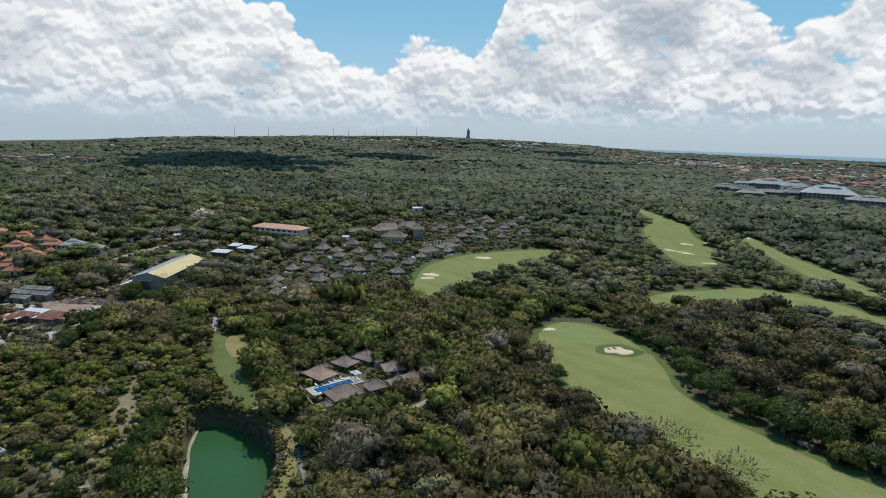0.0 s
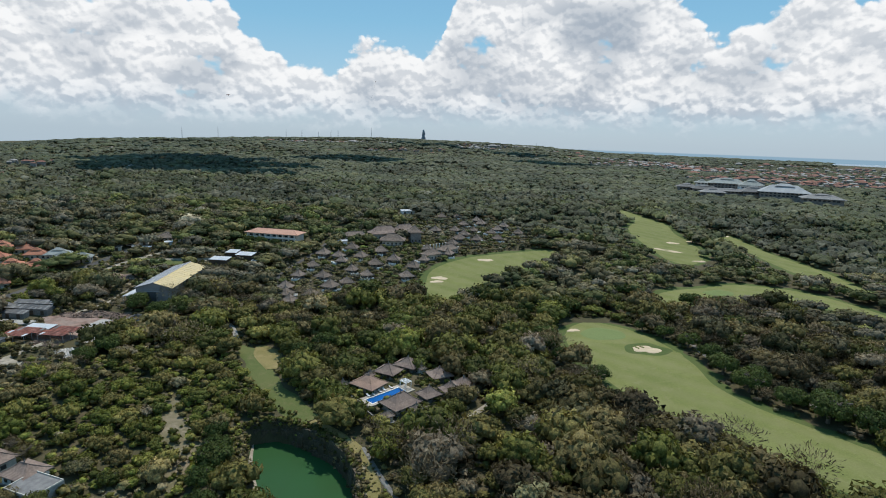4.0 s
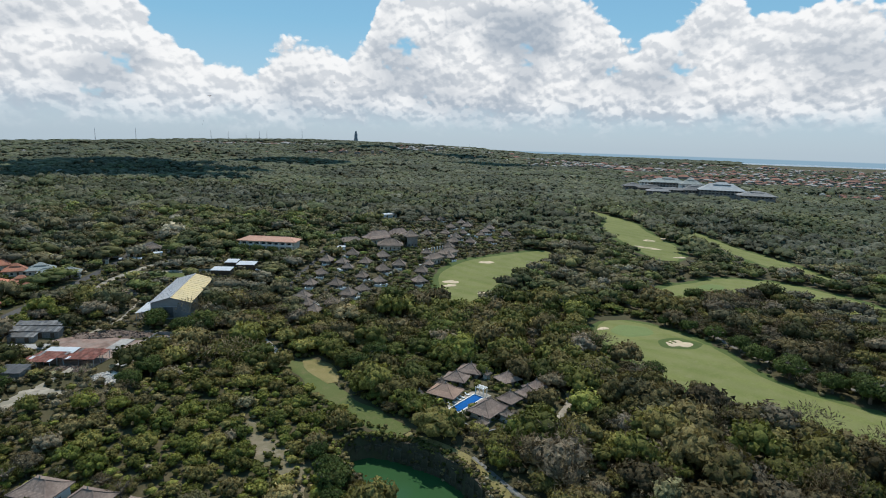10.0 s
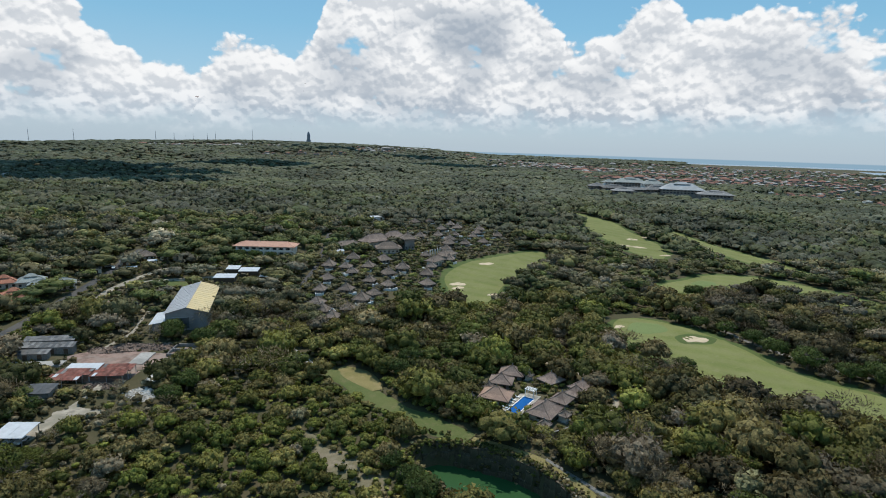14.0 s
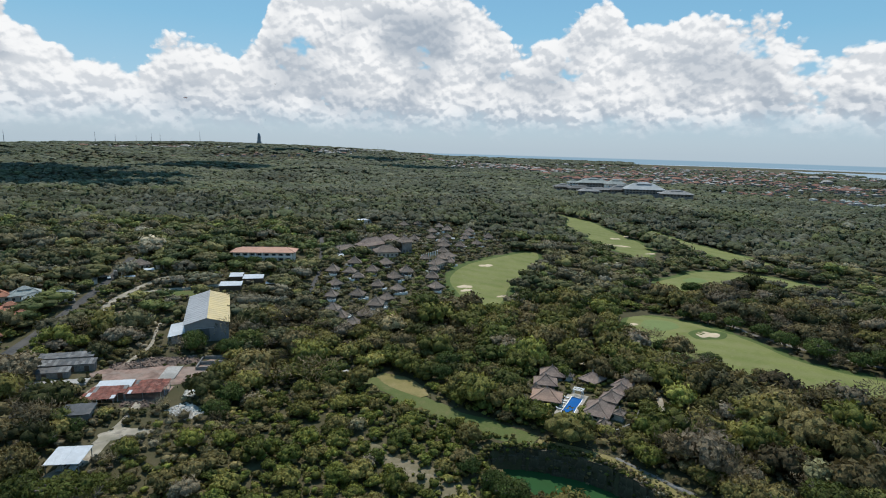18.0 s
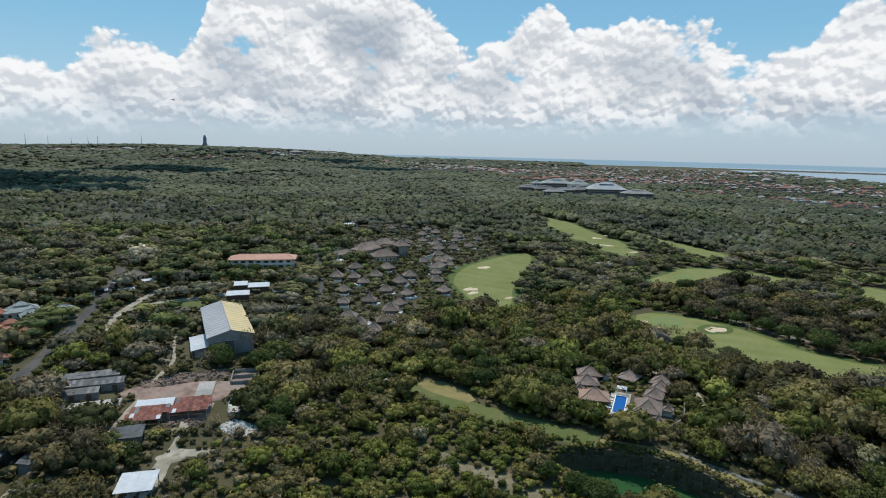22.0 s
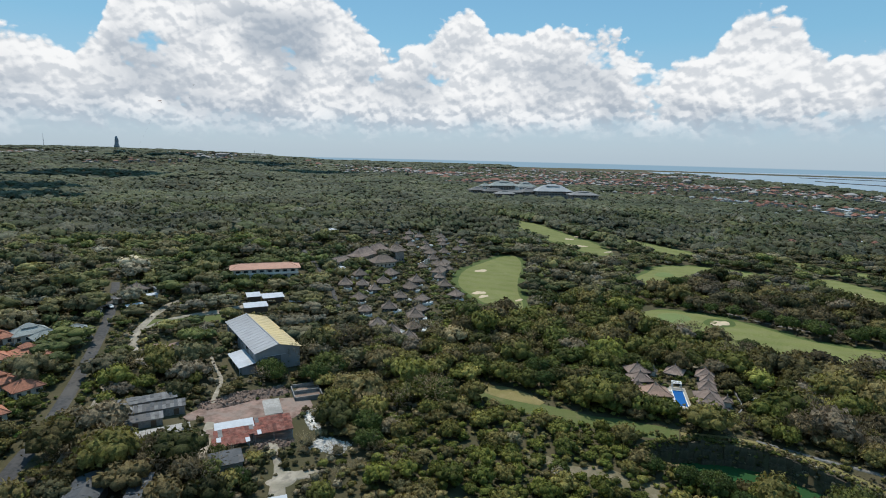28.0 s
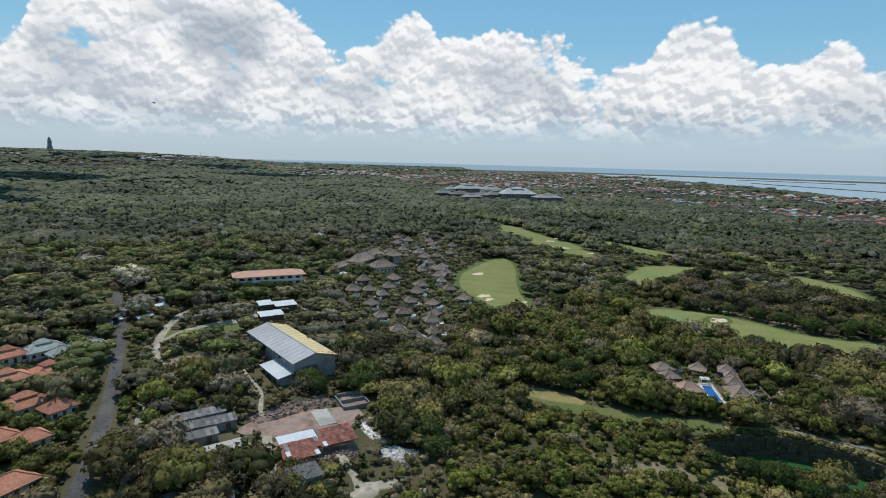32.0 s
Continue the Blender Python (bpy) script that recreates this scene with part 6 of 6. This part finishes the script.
for azim, r, sa, sd, n in CLUSTERS:
    for k in range(n):
        cx, cy = polar(azim, r)
        u, v = rt.gauss(0, 0.55) * sa, rt.gauss(0, 0.55) * sd
        ca, sn = math.cos(radians(azim)), math.sin(radians(azim))
        x, y = cx + ca * u + sn * v, cy - sn * u + ca * v
        if any(abs(x - a) < 9 and abs(y - b) < 9 for a, b in town_xy):
            continue
        town_xy.append((x, y))
        kind_ = rt.random()
        hs = thing("town_house", pose(x, y, at(x, y), 0, 0, rt.uniform(0, 90)) @ Matrix.Diagonal((rt.uniform(0.8, 1.5), rt.uniform(0.8, 1.3), rt.uniform(0.9, 1.4), 1)),
                   "town house with an orange tiled roof" if kind_ < 0.72 else "town house with a grey roof" if kind_ < 0.9 else "town house with a pale flat roof", "house", "town houses")
        part("wall", plan, None, hs)
        part("roof", roof_me if kind_ < 0.72 else grey_me if kind_ < 0.9 else flat_me, None, hs)
        FOOT.append((x, y, 6.0))

# further roofs, past counting: azimuth, range, spreads, how many, share of red
FAR_TOWN = [(60, 1700, 420, 200, 260, 0.6), (48, 1900, 420, 240, 260, 0.6), (40, 1700, 300, 200, 200, 0.7), (38, 2300, 500, 300, 240, 0.55), (30, 2300, 400, 320, 170, 0.4), (24, 2700, 400, 350, 120, 0.3), (74, 1600, 300, 160, 140, 0.7),
            (55, 2600, 500, 350, 220, 0.5), (14, 3300, 350, 300, 90, 0.25), (9, 2900, 260, 160, 70, 0.3), (-6, 3300, 500, 300, 120, 0.3), (-32, 1150, 120, 60, 40, 0.8), (-40, 900, 120, 50, 24, 0.7), (-25, 2100, 200, 100, 30, 0.4), (3, 2000, 160, 80, 24, 0.5), (44, 3200, 900, 500, 200, 0.4)]
RED, PALE, BODY = ([], []), ([], []), ([], [])
for azim, r, sa, sd, n, share in FAR_TOWN:
    for k in range(int(n * 0.8)):
        cx, cy = polar(azim, r)
        u, v = rt.gauss(0, 0.55) * sa, rt.gauss(0, 0.55) * sd
        ca, sn = math.cos(radians(azim)), math.sin(radians(azim))
        x, y = cx + ca * u + sn * v, cy - sn * u + ca * v
        z = at(x, y)
        if z < 1.5 or math.hypot(x - PIV[0], y - PIV[1]) < 800:
            continue
        s = rt.uniform(0.7, 1.3) * (1 + max(0, r - 1500) / 5000)
        if rt.random() < 0.05:
            s *= 2.2
        a, b, hh, rot = 4.6 * s * rt.uniform(0.8, 1.6), 3.8 * s, 5.0 + 1.5 * s, rt.uniform(-0.8, 0.8)
        c_, s_ = math.cos(rot), math.sin(rot)
        tr = lambda X, Y, Z: (x + c_ * X - s_ * Y, y + s_ * X + c_ * Y, z + Z)
        vs, fs = RED if rt.random() < share else PALE
        o = len(vs)
        vs += [tr(-a, -b, hh), tr(a, -b, hh), tr(a, b, hh), tr(-a, b, hh), tr(-a * 0.4, 0, hh + b * 0.5), tr(a * 0.4, 0, hh + b * 0.5)]
        fs += [tuple(i + o for i in f) for f in ((0, 1, 5, 4), (1, 2, 5), (2, 3, 4, 5), (3, 0, 4))]
        vs, fs = BODY
        o = len(vs)
        vs += [tr(X * 0.88, Y * 0.88, Z) for Z in (-3, hh) for X, Y in ((-a, -b), (a, -b), (a, b), (-a, b))]
        fs += [tuple(i + o for i in f) for f in ((0, 1, 5, 4), (1, 2, 6, 5), (2, 3, 7, 6), (3, 0, 4, 7))]
far_town = thing("far_town", pose(0, 0, 0), "far spread of town roofs in red and pale grey", "town", kind="stuff")
part("red_roofs", mesh_of("red_roofs", *RED, M["fartile"]), None, far_town)
part("pale_roofs", mesh_of("pale_roofs", *PALE, M["concrete"]), None, far_town)
part("house_walls", mesh_of("house_walls", *BODY, M["stonewall"]), None, far_town)

# hotel blocks by the far fairways
for x, y, w_, d_, rot, wall, rise, roof, walls, lab in (
        (563, 977, 58, 24, -20, 13, 8, "greytile", "stonewall", "long hotel block with a grey-green hipped roof"),
        (573, 921, 36, 24, -20, 14, 8, "greytile", "white", "pale hotel block with a stepped white roof"),
        (564, 897, 36, 20, -20, 5, 8, "asbestos", "stonewall", "low hall with a broad grey hipped roof"),
        (595, 867, 70, 34, -28, 8, 11, "dullmetal", "stonewall", "great hall with a broad pale hipped roof"),
        (606, 796, 52, 26, -28, 5, 6, "asbestos", "stonewall", "low hall with a broad grey hipped roof"),
        (483, 966, 30, 18, -15, 6, 5, "asbestos", "stonewall", "low hotel wing with a dark grey roof"),
        (500, 935, 40, 16, -15, 5, 5, "asbestos", "stonewall", "low hotel wing with a dark grey roof"),
        (527, 908, 46, 14, -15, 4, 4, "asbestos", "stonewall", "low hotel wing with a dark grey roof"),
        (480, 878, 34, 14, -15, 4, 5, "asbestos", "stonewall", "low hotel wing with a dark grey roof"),
        (523, 990, 18, 14, -15, 8, 5, "greytile", "white", "small pavilion with a pale roof")):
    top = 17 if w_ > 20 else 21
    hs = thing("hotel_block", pose(x, y, top, 0, 0, rot), lab, "hotel", "hotel blocks by the fairways")
    part("wall", Geo().box(-w_ / 2, -d_ / 2, -16, w_ / 2, d_ / 2, wall), M[walls], hs)
    rf = part("roof", hip_shell(w_ + 6, d_ + 6, wall, rise, max(w_ - d_, 2), 0.6, 0.1), M[roof], hs)
    part("lantern", hip_shell(w_ * 0.4, d_ * 0.35, wall + rise * 0.86, rise * 0.35, w_ * 0.2, 0.6), M[roof], rf)
    for st in range(max(1, int(wall / 4))):
        for i in range(int(w_ / 6)):
            u = -w_ / 2 + 3 + i * 6
            part("window", Geo().box(u - 1.8, -d_ / 2 - 0.15, st * 4 + 1, u + 1.8, -d_ / 2 + 0.02, st * 4 + 3), M["glass"], hs)
    for k in (-0.4, 0, 0.4):
        FOOT.append((x + k * w_ * math.cos(radians(rot)), y + k * w_ * math.sin(radians(rot)), d_ / 2 + 4))

# the giant statue on the ridge, masts
sx_, sy_ = polar(3.6, 4780)
base_z = at(sx_, sy_)
g = Geo()
g.box(-17, -14, -30, 17, 14, 36).box(-13, -11, 36, 13, 11, 44)
g.add([(-12, -9, 44), (12, -9, 44), (12, 9, 44), (-12, 9, 44), (-11, -8, 70), (13, -8, 74), (13, 8, 74), (-11, 8, 70), (-8, -6, 92), (6, -6, 96), (6, 6, 96), (-8, 6, 92), (-4, -3, 100), (3, -3, 102), (3, 3, 102), (-4, 3, 100)],
      [(0, 1, 5, 4), (1, 2, 6, 5), (2, 3, 7, 6), (3, 0, 4, 7), (4, 5, 9, 8), (5, 6, 10, 9), (6, 7, 11, 10), (7, 4, 8, 11), (8, 9, 13, 12), (9, 10, 14, 13), (10, 11, 15, 14), (11, 8, 12, 15), (12, 13, 14, 15)])
st = new("statue", g.mesh("statue", M["statue"]))
st.matrix_basis = pose(sx_, sy_, base_z - 2)
tagged(st, "giant dark statue on a stepped plinth on the ridge", "statue")
for azim, hh in ((-19.2, 95), (-16.1, 95), (-9.9, 80), (-8.4, 70), (-6.8, 60), (-5.6, 75), (-4.9, 75), (-1.6, 90), (15, 40)):
    x, y = polar(azim, 4700)
    mast = thing("radio_mast", pose(x, y, at(x, y)), "thin lattice radio mast on the ridge", "mast", "radio masts")
    for dx, dy in ((-2, -2), (2, -2), (0, 2)):
        part("leg", Geo().tube([(dx, dy, -4), (dx * 0.2, dy * 0.2, hh)], [0.9, 0.4], 4), M["steel"], mast)
    part("brace", Geo().tube([(0, 0, hh * 0.3), (0, 0, hh + 6)], [0.8, 0.3], 4), M["steel"], mast)

# causeway and breakwater across the bay
for pts, nm, lab in (([(67, 3420, 7), (69, 3200, 8), (72, 3020, 9), (75, 2850, 8), (77, 2760, 7)], "breakwater", "long low dark breakwater in the bay"), ([(66, 4100, 6), (70, 4060, 6), (75, 4000, 6)], "breakwater", "far low dark spit in the bay")):
    g = Geo()
    for (a0, r0, w0), (a1, r1, w1) in zip(pts, pts[1:]):
        p0, p1 = polar(a0, r0), polar(a1, r1)
        g.box(0, -w0 * 0.4, -2, math.hypot(p1[0] - p0[0], p1[1] - p0[1]), w1 * 0.4, 3, math.atan2(p1[1] - p0[1], p1[0] - p0[0]), p0)
    tagged(new(nm, g.mesh(nm, M["rock"])), lab, "breakwater", kind="structure")

# unseen clouds above the view, added to shade the slopes below
for cx, cy, rx, ry in ((-400, 1080, 230, 150), (-560, 1230, 160, 120), (-330, 900, 120, 55), (-120, 1500, 240, 90), (60, 2300, 320, 130), (330, 2250, 240, 110), (-700, 2100, 300, 120), (520, 1750, 200, 70)):
    hgt = 900.0 if cy < 1400 else 1500.0
    px_, py_ = cx + SUNV.x / SUNV.z * hgt, cy + SUNV.y / SUNV.z * hgt
    V_, F_ = [], []
    rc = np.random.RandomState(int(cx + 2000))
    n = 0
    for k in range(16):
        a, q = rc.rand() * 6.28, math.sqrt(rc.rand()) * 0.8
        iv, jf = ICO1
        V_.append(iv * np.array((rx * 0.42, ry * 0.42, 40)) * rc.uniform(0.7, 1.2) + np.array((q * rx * math.cos(a), q * ry * math.sin(a), rc.uniform(-10, 10))))
        F_.append(jf + n)
        n += len(iv)
    cl = new("cloud", mesh_arrays("cloud", np.concatenate(V_), np.concatenate(F_), M["cloudy"]))
    cl.matrix_basis = pose(px_, py_, hgt)
    tagged(cl, "unseen heaped cloud high over the hills, added to shade them", "cloud", kind="structure")

feet = np.array(FOOT)
ok = ~blocked(fx, fy, np.full(len(fx), 4.0))
fx, fy, fr = fx[ok], fy[ok], fr[ok]
thin = np.zeros(len(fx), bool)
for azim, r, sa, sd, n, share in FAR_TOWN:
    cx, cy = polar(azim, r)
    thin |= np.hypot((fx - cx) / (sa * 0.9), (fy - cy) / (sa * 0.6)) < 1
for azim, r, sa, sd, n in CLUSTERS:
    cx, cy = polar(azim, r)
    thin |= np.hypot(fx - cx, fy - cy) < sa * 0.75
fr = np.where(thin, np.minimum(fr * 0.6, 13), fr)
wood("far_wood", "far woods merging into a blanket tinted grey-green by haze", 41, fx, fy, fr, FARV, np.where(thin, 0.24, np.minimum(0.5, 5.5 / fr)), 1.0, 0.12, 0.7)

# ---------------------------------------------------------------- trees that stand out
placed = set()
for x, y, s, k, lab in ((-84, 152, 4.6, 3, "dense green tree on the quarry's edge"), (-83, 136, 4.8, 1, "dense green tree on the quarry's edge"), (-87, 161, 4.2, 4, "dense green tree on the quarry's edge"), (-80, 127, 4.2, 0, "dense green tree on the quarry's edge"), (-82.5, 145, 5.8, 0, "dense bright green tree on the quarry's edge"), (-160.5, 275.5, 5.6, 1, "dense dark tree before a warehouse"), (-191, 212, 4.2, 2, "clipped round bright green bush"), (-196.5, 206.5, 3.6, 2, "clipped round bright green bush"),
                        (-161, 279, 6.4, 1, "tall dense dark tree before a warehouse"), (-146, 268, 6.4, 1, "dense dark tree before a warehouse"), (-137, 272, 6.0, 4, "dense dark tree before a warehouse"), (-148, 270, 5.4, 0, "dense dark tree before a warehouse"), (-138, 398.5, 5, 1, "dark tree before a long block"), (-129, 396, 5.4, 4, "dark tree before a long block"), (-119, 393.5, 5, 0, "dark tree before a long block"), (-109, 391, 4.6, 1, "dark tree before a long block"), (-145, 402, 5, 3, "dark tree before a long block"), (-152, 214, 5.2, 1, "tall dense green tree"),
                        (131, 380, 6, 1, "dense dark tree at a fairway's edge"), (226, 467, 7, 3, "spreading shade tree on the fairway's edge"), (233, 455, 7, 1, "spreading shade tree on the fairway's edge"),
                        *((x, y, s, i, "tall dense shade tree on the edge of the grass") for i, (x, y, s) in enumerate(GREAT))):
    src = GREENS[k % 3]
    m = pose(x, y, at(x, y), 0, 0, x * 7 % 360) @ Matrix.Diagonal((s, s, s * 1.15, 1))
    if k % 3 not in placed:
        placed.add(k % 3)
        src.matrix_basis = m
        tagged(src, lab, "tree", "trees that stand out")
        continue
    keep = src.scale.copy()
    src.scale = (1, 1, 1)
    t_ = copy_thing(src, m)
    src.scale = keep
    tagged(t_, lab, "tree", "trees that stand out")

# ---------------------------------------------------------------- kites over the village
for x, y, z, span, rot, mat, lab in ((-166.5, 463.4, 118.9, 3.0, 25, "rust", "dark red bird-shaped kite high over the woods"), (-68.3, 855.7, 170.4, 3.2, -20, "wood", "dark kite very high over the woods")):
    kt = thing("kite", pose(x, y, z, 32, -8, rot), lab, "kite", "kites")
    ground_ = kt.matrix_basis.inverted() @ Vector((x - 40, y + 60, at(x - 40, y + 60)))
    part("line", Geo().tube([(0, 0, 0), (ground_ * 0.5)[:], ground_[:]], [0.006, 0.006, 0.006], 3), M["wood"], kt)
    part("spine", Geo().tube([(0, -span * 0.45, 0), (0, 0, 0.05), (0, span * 0.3, 0)], [0.05, 0.07, 0.05], 5), M["wood"], kt)
    for sd_ in (-1, 1):
        pts = [(0, -span * 0.1, 0.05), (sd_ * span * 0.28, -span * 0.16, 0.28), (sd_ * span * 0.52, span * 0.04, 0.2), (sd_ * span * 0.25, span * 0.12, 0.2), (0, span * 0.22, 0.05)]
        part("wing", Geo().add(pts + [(p[0], p[1], p[2] + 0.03) for p in pts], [(4, 3, 2, 1, 0), (5, 6, 7, 8, 9)] + [(i, (i + 1) % 5, (i + 1) % 5 + 5, i + 5) for i in range(5)]), M[mat], kt)
    pts = [(0, -span * 0.3, 0), (-span * 0.14, -span * 0.52, 0.06), (span * 0.14, -span * 0.52, 0.06)]
    part("tail", Geo().add(pts + [(p[0], p[1], p[2] + 0.03) for p in pts], [(2, 1, 0), (3, 4, 5), (0, 1, 4, 3), (1, 2, 5, 4), (2, 0, 3, 5)]), M[mat], kt)
